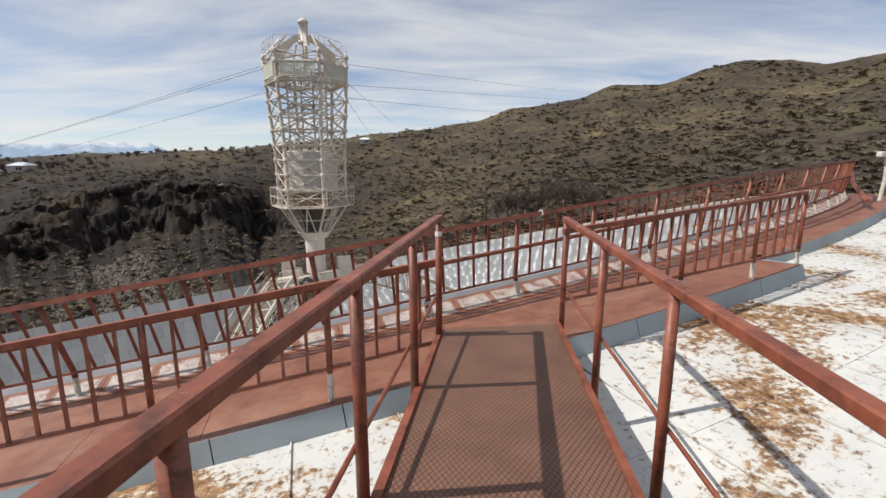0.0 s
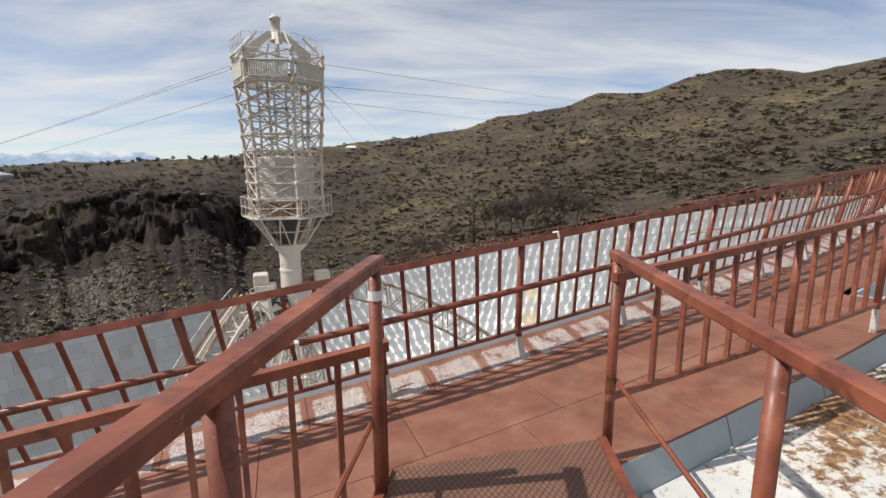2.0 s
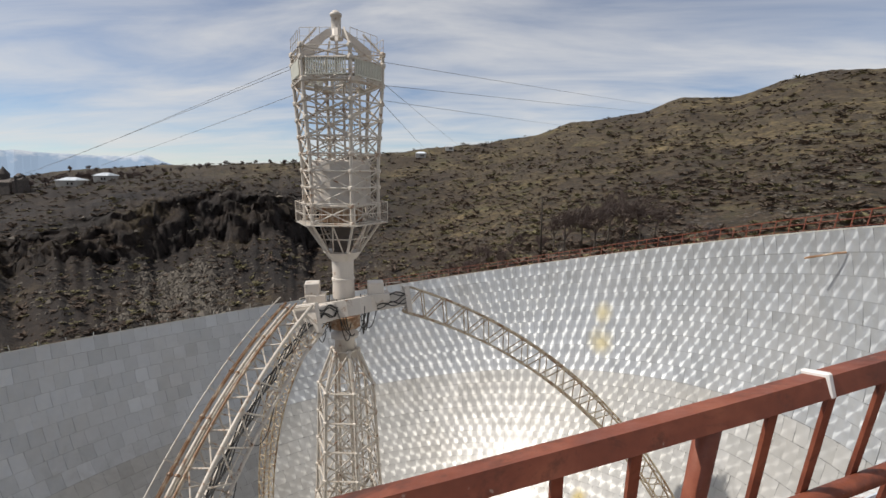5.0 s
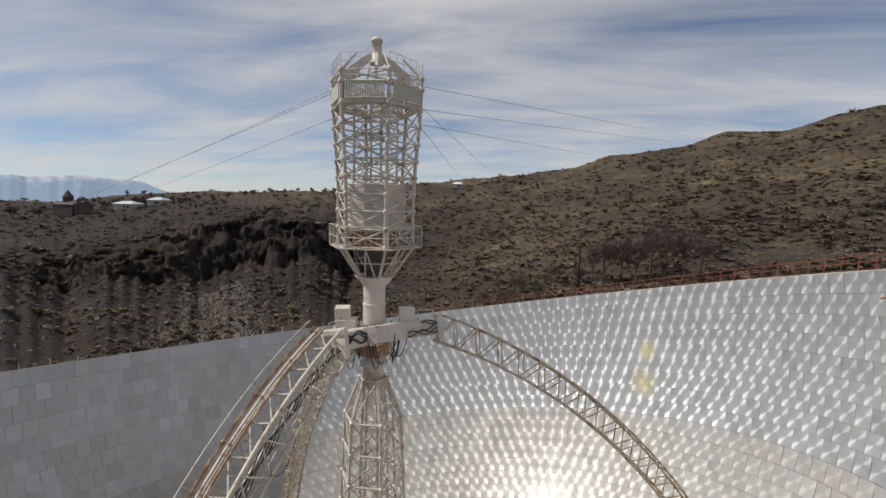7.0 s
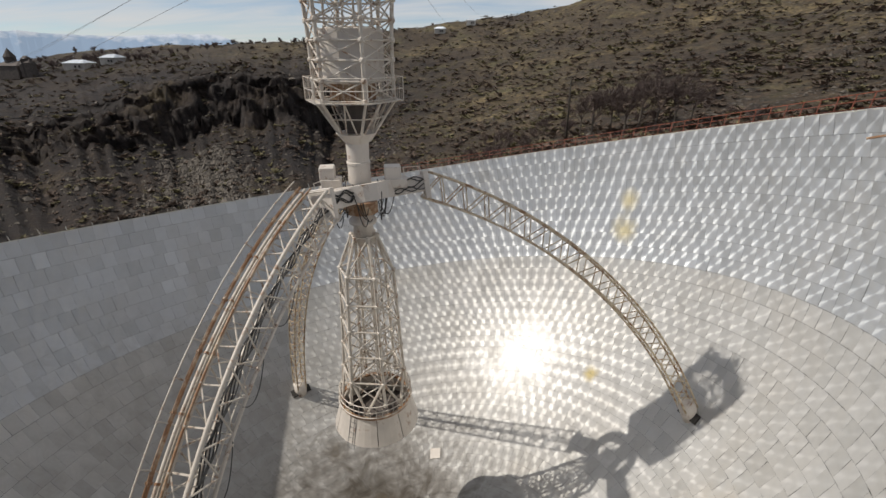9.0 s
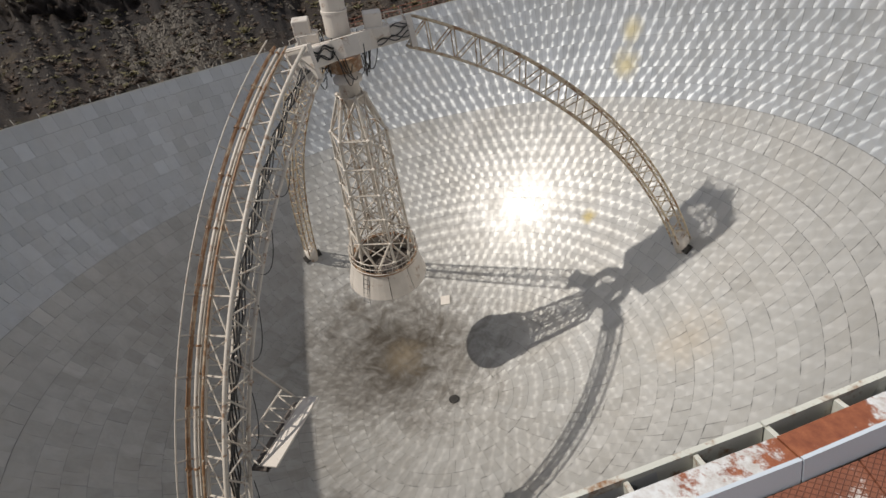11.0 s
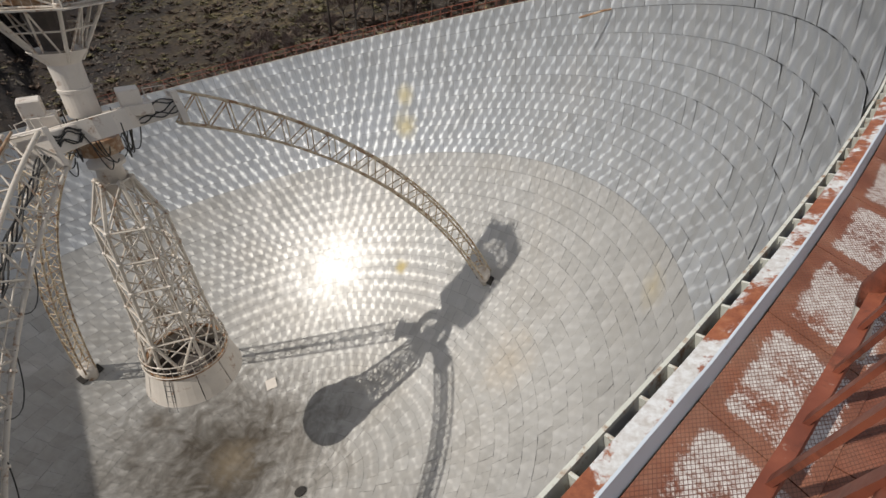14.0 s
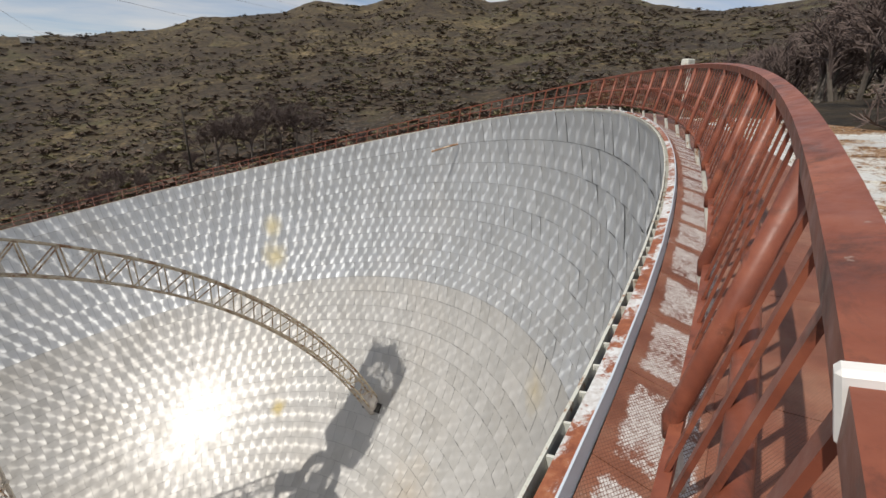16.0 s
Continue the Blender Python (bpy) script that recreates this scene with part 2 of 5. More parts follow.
def aluminium(name, gloss, grain, dry):
    """Aluminium sheet buffed in circles about its middle, with dirt and rust-water stains where they lie in the bowl, a
    broad darkening of its floor and a painted warm reflection.
    """
    k = Mat(name, 0.3, 0.55)
    # thin clear oxide film that keeps a sharper gleam
    k.b.inputs["Coat Weight"].default_value = 0.05
    k.b.inputs["Coat Roughness"].default_value = 0.20
    k.b.inputs["Anisotropic"].default_value = grain
    # grain direction: radial from the middle of each sheet
    uvn = k.t.nodes.new("ShaderNodeUVMap")
    uvn.uv_map = "sheet"
    tan = k.t.nodes.new("ShaderNodeTangent")
    tan.direction_type = "UV_MAP"
    tan.uv_map = "sheet"
    su = k.t.nodes.new("ShaderNodeSeparateXYZ")
    k.link(uvn.outputs[0], su.inputs[0])

    def vec(op, a, b):
        nd = k.t.nodes.new("ShaderNodeVectorMath")
        nd.operation = op
        k.link(a, nd.inputs[0])
        k.link(b, nd.inputs["Scale" if op == "SCALE" else 1])
        return nd.outputs[0]

    across = vec("CROSS_PRODUCT", tan.outputs[0], k.geo.outputs["Normal"])
    radial = vec("ADD", vec("SCALE", tan.outputs[0], k.math("SUBTRACT", su.outputs["X"], 0.5)), vec("SCALE", across, k.math("SUBTRACT", su.outputs["Y"], 0.5)))
    k.link(radial, k.b.inputs["Tangent"])
    r = k.rnd()
    c = k.ramp(r, [(0.0, (0.47, 0.467, 0.455)), (0.06, (0.50, 0.498, 0.486)), (0.5, (0.545, 0.543, 0.532)), (0.94, (0.575, 0.573, 0.563)), (1.0, (0.62, 0.62, 0.61))])
    dust = k.ramp(k.noise(0.16, 6, 0.6, dist=0.6), [(0.46, 0.0), (0.78, 1.0)])
    c = k.mix(k.math("MULTIPLY", dust, 0.22), c, (0.52, 0.45, 0.36))
    wob = k.noise(0.55, 6, 0.68, dist=0.8)
    dull = k.math("MULTIPLY", dust, 0.10)
    # (centre, radius, strength, colour)
    # the first, largest entry darkens the bowl floor broadly
    for cen, rad_, amt, col in (((-12.0, 27.0, -34.0), 26.0, 0.50, (0.20, 0.175, 0.14)), ((-9.0, 31.0, -34.9), 10.5, 0.97, (0.06, 0.047, 0.033)), ((-8.6, 30.4, -34.9), 2.6, 0.7, (0.25, 0.205, 0.145)), ((-10.4, 33.5, -34.7), 1.8, 0.6, (0.11, 0.10, 0.085)), ((-14.3, 35.4, -33.9), 1.7, 0.6, (0.13, 0.11, 0.085)),
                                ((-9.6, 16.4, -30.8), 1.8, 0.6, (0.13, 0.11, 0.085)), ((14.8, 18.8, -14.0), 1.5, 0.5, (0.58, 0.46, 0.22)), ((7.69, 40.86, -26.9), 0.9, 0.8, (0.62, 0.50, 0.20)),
                                # the 3.4 m spot tints and dulls the patch of twice-reflected sunlight by colour
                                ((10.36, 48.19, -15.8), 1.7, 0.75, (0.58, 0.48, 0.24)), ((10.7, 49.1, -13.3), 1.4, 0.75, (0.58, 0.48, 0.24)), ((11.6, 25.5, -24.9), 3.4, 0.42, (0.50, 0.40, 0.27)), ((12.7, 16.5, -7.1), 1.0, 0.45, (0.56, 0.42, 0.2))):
        vm = k.t.nodes.new("ShaderNodeVectorMath")
        vm.operation = "DISTANCE"
        vm.inputs[1].default_value = cen
        k.link(k.geo.outputs["Position"], vm.inputs[0])
        dd = k.math("ADD", k.math("DIVIDE", vm.outputs["Value"], rad_), k.math("MULTIPLY", wob, 1.3))
        spot = k.math("MULTIPLY", k.ramp(k.math("MULTIPLY", dd, 0.5), [(0.38, 1.0), (0.78, 0.0)]), amt)
        dull = k.math("MAXIMUM", dull, spot)
        c = k.mix(spot, c, col)
    streak = k.ramp(k.noise(0.9, 6, 0.7), [(0.35, 0.92), (0.7, 1.0)])
    c = k.mix(1.0, c, streak, "MULTIPLY")
    k.color(k.mix(1.0, c, (0.86, 0.845, 0.82) if dry < 0 else (0.97, 0.995, 1.03), "MULTIPLY"))
    sheen = k.ramp(k.math("ADD", k.math("MULTIPLY", r, 0.2), k.noise(1.3, 6)), [(0.3, 0.44 + dry), (1.0, 0.54 + dry)])
    k.rough(k.math("ADD", sheen, k.math("MULTIPLY", dull, 0.40)))
    k.link(k.math("MULTIPLY", k.math("SUBTRACT", 1.0, dull), gloss), k.b.inputs["Metallic"])
    return k.bump(k.noise(4.0, 4), 0.05, 0.01).m


def ground_mat():
    k = Mat("steppe_hillside", 0.95)
    big = k.noise(0.012, 8, 0.62, dist=0.8)
    mid = k.noise(0.09, 9, 0.68)
    fine = k.noise(0.9, 8, 0.75)
    dry = k.ramp(k.math("ADD", k.math("MULTIPLY", big, 0.55), k.math("MULTIPLY", mid, 0.45)),
                 [(0.36, (0.026, 0.016, 0.009)), (0.45, (0.046, 0.030, 0.016)), (0.52, (0.068, 0.048, 0.023)), (0.58, (0.112, 0.082, 0.038)), (0.68, (0.25, 0.185, 0.09))])
    c = k.mix(1.0, dry, k.ramp(fine, [(0.3, 0.36), (0.5, 0.8), (0.7, 1.4)]), "MULTIPLY")
    tuft = k.noise(0.32, 9, 0.78, dist=0.3)
    c = k.mix(1.0, c, k.ramp(tuft, [(0.36, 0.22), (0.5, 0.9), (0.64, 2.1)]), "MULTIPLY")
    # the gorge side is bare reddish-brown soil
    sp = k.t.nodes.new("ShaderNodeSeparateXYZ")
    k.link(k.geo.outputs["Position"], sp.inputs[0])
    side = k.math("ADD", k.math("DIVIDE", sp.outputs["X"], k.math("MAXIMUM", sp.outputs["Y"], 20.0)), k.math("MULTIPLY", k.math("SUBTRACT", mid, 0.5), 0.25))
    low = k.ramp(k.math("ADD", k.math("DIVIDE", sp.outputs["Z"], 100.0), 0.5), [(0.40, 1.0), (0.50, 0.15)])
    soil = k.ramp(k.math("ADD", k.math("MULTIPLY", k.noise(0.05, 8, 0.66), 0.6), k.math("MULTIPLY", fine, 0.4)),
                  [(0.38, (0.003, 0.0014, 0.0010)), (0.47, (0.0085, 0.0042, 0.0026)), (0.54, (0.020, 0.0112, 0.0058)), (0.62, (0.058, 0.042, 0.019))])
    # low green flush of grass in patches
    flush = k.ramp(k.noise(0.035, 6, 0.6, dist=0.5), [(0.56, 0.0), (0.66, 1.0)])
    c = k.mix(k.math("MULTIPLY", flush, 0.38), c, k.ramp(fine, [(0.35, (0.075, 0.070, 0.026)), (0.65, (0.165, 0.15, 0.06))]))
    stones = k.ramp(k.voronoi(0.55), [(0.10, 1.0), (0.22, 0.0)])
    sm = k.math("MULTIPLY", stones, k.ramp(k.noise(0.03, 5), [(0.46, 0.0), (0.62, 1.0)]))
    c = k.mix(k.math("MULTIPLY", sm, 0.75), c, (0.20, 0.185, 0.165))
    c = k.mix(k.math("MULTIPLY", k.ramp(k.math("MULTIPLY", side, -1.0), [(0.06, 0.0), (0.26, 1.0)]), k.math("MULTIPLY", low, 0.95)), c, soil)
    sepn = k.t.nodes.new("ShaderNodeSeparateXYZ")
    k.link(k.geo.outputs["Normal"], sepn.inputs[0])
    steep = k.ramp(sepn.outputs["Z"], [(0.38, 1.0), (0.62, 0.0)])
    rock = k.ramp(k.noise(0.22, 9, 0.75, vec=k.mapped((1, 1, 0.45))), [(0.36, (0.009, 0.007, 0.006)), (0.5, (0.028, 0.021, 0.018)), (0.60, (0.066, 0.049, 0.040)), (0.72, (0.15, 0.12, 0.095))])
    k.color(k.mix(steep, c, rock))
    return k.bump(k.math("ADD", mid, k.math("MULTIPLY", fine, 0.5)), 0.9, 1.2).m


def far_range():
    """Far slopes under snow, with the blue haze of distance put into the colour."""
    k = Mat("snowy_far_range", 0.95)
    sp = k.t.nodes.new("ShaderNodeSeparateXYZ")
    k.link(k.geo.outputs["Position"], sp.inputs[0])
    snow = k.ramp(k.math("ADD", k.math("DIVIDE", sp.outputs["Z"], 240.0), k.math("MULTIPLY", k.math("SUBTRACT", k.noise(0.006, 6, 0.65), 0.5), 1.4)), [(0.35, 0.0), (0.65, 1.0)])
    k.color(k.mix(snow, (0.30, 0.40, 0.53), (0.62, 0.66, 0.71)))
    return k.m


def simple(name, lo, hi, scale=8.0, rough=0.8, bump=0.3):
    k = Mat(name, rough)
    r = k.rnd()
    c = k.ramp(k.noise(scale, 6, 0.65), [(0.3, lo), (0.7, hi)])
    k.color(k.mix(1.0, c, k.ramp(r, [(0.0, 0.7), (1.0, 1.25)]), "MULTIPLY"))
    return k.bump(k.noise(scale * 4), bump, 0.01).m


RED = red_paint()
DECK = deck_plate("worn_red_deck", 0.35)
STRIP = deck_plate("scuffed_rim_plate", 1.0)
TREAD = mesh_deck()
ROOF = white_roof()
FASCIA = pale_paint("blue_grey_fascia", (0.36, 0.42, 0.45), 0.12, 3.0)
CURBF = pale_paint("pale_blue_edge", (0.58, 0.64, 0.70), 0.2, 3.0)
CURBT = curb_top()
STUB = pale_paint("bare_post_foot", (0.62, 0.62, 0.55), 0.45, 14.0)
ALU = aluminium("aluminium_panel", 0.50, 0.82, 0.0)
ALU_LOW = aluminium("dusty_aluminium_panel", 0.26, 0.76, -0.02)
WHITE = pale_paint("weathered_white_steel", (0.62, 0.56, 0.48), 0.42, 2.2)
RUSTY = pale_paint("rust_streaked_steel", (0.62, 0.52, 0.37), 0.56, 2.6)
PIPE = pale_paint("rusty_pipe", (0.55, 0.43, 0.30), 0.8, 1.6)
CREAM = pale_paint("white_steel_casing", (0.66, 0.60, 0.53), 0.32, 1.6)
# near-black; on undersides and at the leg feet the shade is put into this colour
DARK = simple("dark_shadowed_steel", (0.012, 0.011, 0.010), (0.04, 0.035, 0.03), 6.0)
CABLE = simple("black_cable", (0.01, 0.01, 0.01), (0.03, 0.028, 0.026), 20.0, 0.6)
WIRE = simple("steel_guy_rope", (0.10, 0.10, 0.10), (0.18, 0.18, 0.18), 10.0, 0.5)
GROUND = ground_mat()
ROCK = simple("grey_brown_stone", (0.045, 0.038, 0.031), (0.155, 0.132, 0.105), 2.0, 0.9, 0.6)
TWIG = simple("bare_twigs", (0.070, 0.050, 0.043), (0.17, 0.125, 0.108), 1.0, 0.9)
BARK = simple("grey_bark", (0.06, 0.05, 0.04), (0.15, 0.125, 0.10), 3.0, 0.9)
SCRUB = simple("brown_scrub", (0.066, 0.046, 0.034), (0.145, 0.104, 0.075), 1.0, 0.95)
GREENS = simple("olive_scrub", (0.095, 0.082, 0.042), (0.19, 0.165, 0.085), 1.0, 0.95)
TAPE = pale_paint("white_tape", (0.80, 0.78, 0.74), 0.0, 20.0)
STONE = simple("dark_tuff_stone", (0.05, 0.042, 0.038), (0.12, 0.10, 0.085), 1.2, 0.9)
PLASTER = simple("pale_plaster", (0.42, 0.40, 0.36), (0.6, 0.57, 0.52), 1.0, 0.9)
SHEET = simple("grey_sheet_roof", (0.46, 0.50, 0.54), (0.66, 0.70, 0.74), 0.5, 0.5)
HAZE = far_range()
GLAZE = pale_paint("pale_green_tube", (0.66, 0.65, 0.56), 0.25, 3.0)
WOODP = simple("dark_wooden_pole", (0.02, 0.016, 0.012), (0.05, 0.04, 0.03), 2.0, 0.9)


# ---------------------------------------------------------------- geometry helpers
def mesh_of(name, bm, mat, smooth=False):
    me = bpy.data.meshes.new(name)
    bm.normal_update()
    bm.to_mesh(me)
    bm.free()
    me.materials.append(mat)
    if smooth:
        for p in me.polygons:
            p.use_smooth = True
    return me


def part(name, bm, mat, parent, label="", smooth=False):
    ob = new(name, mesh_of(name, bm, mat, smooth))
    ob.parent = parent
    if label:
        tagged(ob, label)
    return ob


def thing(name, label, category, group="", kind=""):
    return tagged(new(name), label, category, group, kind)


def tube(bm, a, b, r, sides=6, r2=None, caps=True):
    """A round bar from a to b."""
    a, b = Vector(a), Vector(b)
    d = (b - a)
    if d.length < 1e-6:
        return
    q = d.to_track_quat("Z", "Y").to_matrix()
    r2 = r if r2 is None else r2
    lo, hi = [], []
    for i in range(sides):
        w = 2 * math.pi * (i + 0.5) / sides
        o = q @ Vector((math.cos(w), math.sin(w), 0))
        lo.append(bm.verts.new(a + o * r))
        hi.append(bm.verts.new(b + o * r2))
    for i in range(sides):
        j = (i + 1) % sides
        bm.faces.new((lo[i], lo[j], hi[j], hi[i]))
    if caps:
        bm.faces.new(lo[::-1])
        bm.faces.new(hi)


def pipe(bm, pts, r, sides=6, closed=False):
    """A round bar along a line of points, with mitred bends."""
    pts = [Vector(p) for p in pts]
    rings = []
    up = None
    m = len(pts)
    for i, p in enumerate(pts):
        t = (pts[(i + 1) % m] - pts[i - 1]) if closed else (pts[min(i + 1, m - 1)] - pts[max(i - 1, 0)])
        t.normalize()
        if up is None:
            up = t.orthogonal().normalized()
        up = (up - t * up.dot(t)).normalized()
        side = t.cross(up)
        rad = r[i] if isinstance(r, (list, tuple)) else r
        rings.append([bm.verts.new(p + (up * math.cos(w) + side * math.sin(w)) * rad) for w in [2 * math.pi * (k + 0.5) / sides for k in range(sides)]])
    for i in range(m if closed else m - 1):
        A, B = rings[i], rings[(i + 1) % m]
        for k in range(sides):
            j = (k + 1) % sides
            bm.faces.new((A[k], A[j], B[j], B[k]))
    if not closed:
        bm.faces.new(rings[0][::-1])
        bm.faces.new(rings[-1])


def box(bm, c, ex, ey, ez, bevel=0.0):
    """A block about c with half-extent vectors ex, ey, ez."""
    c, ex, ey, ez = Vector(c), Vector(ex), Vector(ey), Vector(ez)
    vs = [bm.verts.new(c + sx * ex + sy * ey + sz * ez) for sz in (-1, 1) for sx, sy in ((-1, -1), (1, -1), (1, 1), (-1, 1))]
    fs = [bm.faces.new([vs[i] for i in f]) for f in ((0, 3, 2, 1), (4, 5, 6, 7), (0, 1, 5, 4), (1, 2, 6, 5), (2, 3, 7, 6), (3, 0, 4, 7))]
    if bevel:
        es = {e for f in fs for e in f.edges}
        bmesh.ops.bevel(bm, geom=list(es), offset=bevel, segments=1, affect="EDGES", clamp_overlap=True)


def bar(bm, a, b, w, h, up=(0, 0, 1), bevel=0.0):
    """A rectangular bar from a to b, w wide and h high."""
    a, b, up = Vector(a), Vector(b), Vector(up)
    d = b - a
    side = d.cross(up).normalized()
    top = side.cross(d).normalized()
    box(bm, (a + b) / 2, d / 2, side * w / 2, top * h / 2, bevel)


def lathe(bm, base, prof, sides=32, axis=Vector((0, 0, 1)), caps=True):
    """A turned body: profile of (radius, height) about an axis through base."""
    base = Vector(base)
    q = Vector(axis).to_track_quat("Z", "Y").to_matrix()
    rings = [[bm.verts.new(base + q @ Vector((r * math.cos(2 * math.pi * i / sides), r * math.sin(2 * math.pi * i / sides), z))) for i in range(sides)] for r, z in prof]
    for A, B in zip(rings, rings[1:]):
        for i in range(sides):
            j = (i + 1) % sides
            bm.faces.new((A[i], A[j], B[j], B[i]))
    if caps:
        bm.faces.new(rings[0][::-1])
        bm.faces.new(rings[-1])


# ---------------------------------------------------------------- the dish's own frame
C = Vector((-8.54, 30.69, -7.93))
N = Vector((-0.1893, 0.1834, 1.0)).normalized()
U = Vector((0.3473, -0.9085, 0.2323))
U = (U - N * U.dot(N)).normalized()
V = N.cross(U)
R = 26.93


def dp(rho, phi, h):
    """A point at radius rho, turn phi (degrees) and height h over the rim plane."""
    a = radians(phi)
    return C + (U * math.cos(a) + V * math.sin(a)) * rho + N * h


def deck_h(rho):
    return -0.16 - 0.19 * (rho - 27.1)


def arc_solid(bm, p0, p1, section, step=1.0):
    """A closed section of (rho, h) swept along the rim from turn p0 to p1."""
    m = max(1, int(round(abs(p1 - p0) / step)))
    rings = [[bm.verts.new(dp(r, p0 + (p1 - p0) * i / m, h)) for r, h in section] for i in range(m + 1)]
    s = len(section)
    for A, B in zip(rings, rings[1:]):
        for k in range(s):
            j = (k + 1) % s
            bm.faces.new((A[k], B[k], B[j], A[j]))
    bm.faces.new(rings[0])
    bm.faces.new(rings[-1][::-1])


# ---------------------------------------------------------------- ground
SKY_LINE = [(-180, 2), (-120, 1), (-75, -0.8), (-50, -1.0), (-45, -0.1), (-36, 0.5), (-24, 1.0), (-11, 2.4), (-3, 3.3), (4, 4.2), (8, 5.6), (16, 6.5), (19.4, 7.9), (24.5, 7.6), (28, 8.8), (31, 9.4), (35, 9.1), (38, 8.3), (46, 9.2), (51, 9.2), (55, 8.0), (61, 7.2), (67, 7.7), (73, 8.5), (90, 9), (130, 6), (180, 2)]
FOOT = [(-180, -3), (-90, -20), (-60, -33), (-40, -36), (-25, -32), (-10, -24), (3, -16), (12, -14), (30, -10), (50, -6), (70, -5), (90, -4), (180, -3)]
CLIFF_TOP = [(-60, -6.6), (-50, -6.2), (-45, -5.4), (-40, -3.9), (-36, -2.4), (-31, -2.2), (-24, -2.9), (-14, -3.0)]


def lerp(table, x):
    return float(np.interp(x, [a for a, _ in table], [b for _, b in table]))


def smooth(a, b, x):
    x = min(1.0, max(0.0, (x - a) / (b - a)))
    return x * x * (3 - 2 * x)


EYE0 = Vector((0, 4, -0.2))


def rim_z(x, y):
    return C.z - (N.x * (x - C.x) + N.y * (y - C.y)) / N.z


def land(az, r):
    """Height of the ground at bearing az (degrees from +y, to the right) and distance r from the eye."""
    x, y = EYE0.x + r * math.sin(radians(az)), EYE0.y + r * math.cos(radians(az))
    sky_e = lerp(SKY_LINE, az)
    foot = lerp(FOOT, az)
    rs = 430 + 60 * smooth(-20, 20, az)
    e0 = math.degrees(math.atan2(foot, 85.0))
    s = (math.log(max(r, 85.0)) - math.log(85.0)) / (math.log(rs) - math.log(85.0))
    e = e0 + (sky_e - e0) * min(s, 1.0) ** 0.9
    w = smooth(-90, -70, az) * (1 - smooth(-24, -13, az))
    if w > 0:
        rc = 185 + 14 * noise.noise((az * 0.16, 3.1, 0)) + 7 * noise.noise((az * 0.45, 7.7, 0))
        ct = lerp(CLIFF_TOP, az) + 0.35 * noise.noise((az * 0.9, 0, 4.2)) + 0.25 * noise.noise((az * 3.7, 0, 1.2))
        cb = -8.6 + 1.9 * noise.noise((az * 0.25, 0, 9.2)) + 0.8 * noise.noise((az * 1.1, 0, 3.2))
        if r < rc:
            q = (math.log(max(r, 85.0)) - math.log(85.0)) / (math.log(rc) - math.log(85.0))
            ec = e0 + (cb - e0) * q
        elif r < rc + 22:
            f = 0.0
            for k in range(4):
                edge = rc + 2.5 + 4.2 * k + 5.0 * (noise.voronoi((az * 0.75, k * 3.7, 0.3))[0][0] - 0.3) + 2.5 * noise.noise((az * 3.1, k * 5.1, 0))
                f += smooth(edge - 1.1, edge + 1.1, r) * (0.34, 0.26, 0.22, 0.18)[k]
            q = (r - rc) / 22
            ec = cb + (ct - cb) * max(0.85 * f + 0.15 * q, smooth(0.9, 1.0, q))
        else:
            q = min(1.0, (math.log(r) - math.log(rc + 22)) / (math.log(rs) - math.log(rc + 22)))
            ec = ct + (sky_e - ct) * q ** 0.75
        e = e + (ec - e) * w
    z = EYE0.z + r * math.tan(radians(e))
    if r > rs:
        z = EYE0.z + rs * math.tan(radians(sky_e)) - (r - rs) * 0.10
    fade = smooth(60, 130, r)
    z += fade * (2.2 * noise.fractal((x * 0.02, y * 0.02, 0), 0.8, 2.1, 6) + 0.5 * noise.fractal((x * 0.12, y * 0.12, 5), 0.7, 2.0, 4)) * (0.35 + 0.65 * smooth(100, 400, r))
    d = math.hypot(x - C.x, y - C.y)
    near = rim_z(x, y) - 1.5 + 0.25 * noise.noise((x * 0.3, y * 0.3, 0))
    if d > 33:
        near -= 0.16 * (d - 33)
    k = smooth(31, 62, d)
    z = near * (1 - k) + z * k if r < 140 else z
    if d < 29.6:
        z = min(C.z - math.sqrt(max(0.0, 29.2 ** 2 - d * d)) - 1.6, rim_z(x, y) - 7)
    elif d < 36 and y < 8:
        z = min(z, rim_z(x, y) - 3.2)
    if w > 0 and 150 < r < 240:
        # broken rock: the face juts and recedes at every height
        amt = w * smooth(rc - 5, rc + 3, r) * (1 - smooth(rc + 22, rc + 36, r))
        push = 4.5 * noise.fractal((x * 0.10, y * 0.10, z * 0.22), 0.75, 2.1, 5) + 2.2 * (noise.voronoi((x * 0.22, y * 0.22, z * 0.30))[0][0] - 0.35)
        x, y = x + amt * push * math.sin(radians(az)), y + amt * push * math.cos(radians(az))
        z += amt * 0.8 * noise.fractal((x * 0.25, y * 0.25, z * 0.2), 0.7, 2.0, 4)
    return x, y, z


azs = [-180 + 4 * i for i in range(28)] + [-68 + 0.24 * i for i in range(233)] + [-12 + 0.33 * i for i in range(303)] + [88 + 4 * i for i in range(23)]
rad = [1.0]
while rad[-1] < 1900:
    rad.append(rad[-1] + 0.85 if 158 < rad[-1] < 228 else rad[-1] * (1.0285 if rad[-1] < 600 else 1.09) + 0.05)
verts, faces = [], []
for a in azs:
    for r in rad:
        verts.append(land(a, r))
m = len(rad)
for i in range(len(azs)):
    j = (i + 1) % len(azs)
    for k in range(m - 1):
        faces.append((i * m + k, j * m + k, j * m + k + 1, i * m + k + 1))
verts.append((EYE0.x, EYE0.y, -9.0))
for i in range(len(azs)):
    faces.append((len(verts) - 1, ((i + 1) % len(azs)) * m, i * m))
gme = bpy.data.meshes.new("ground")
gme.from_pydata(verts, [], faces)
gme.materials.append(GROUND)
gme.polygons.foreach_set("use_smooth", [True] * len(gme.polygons))
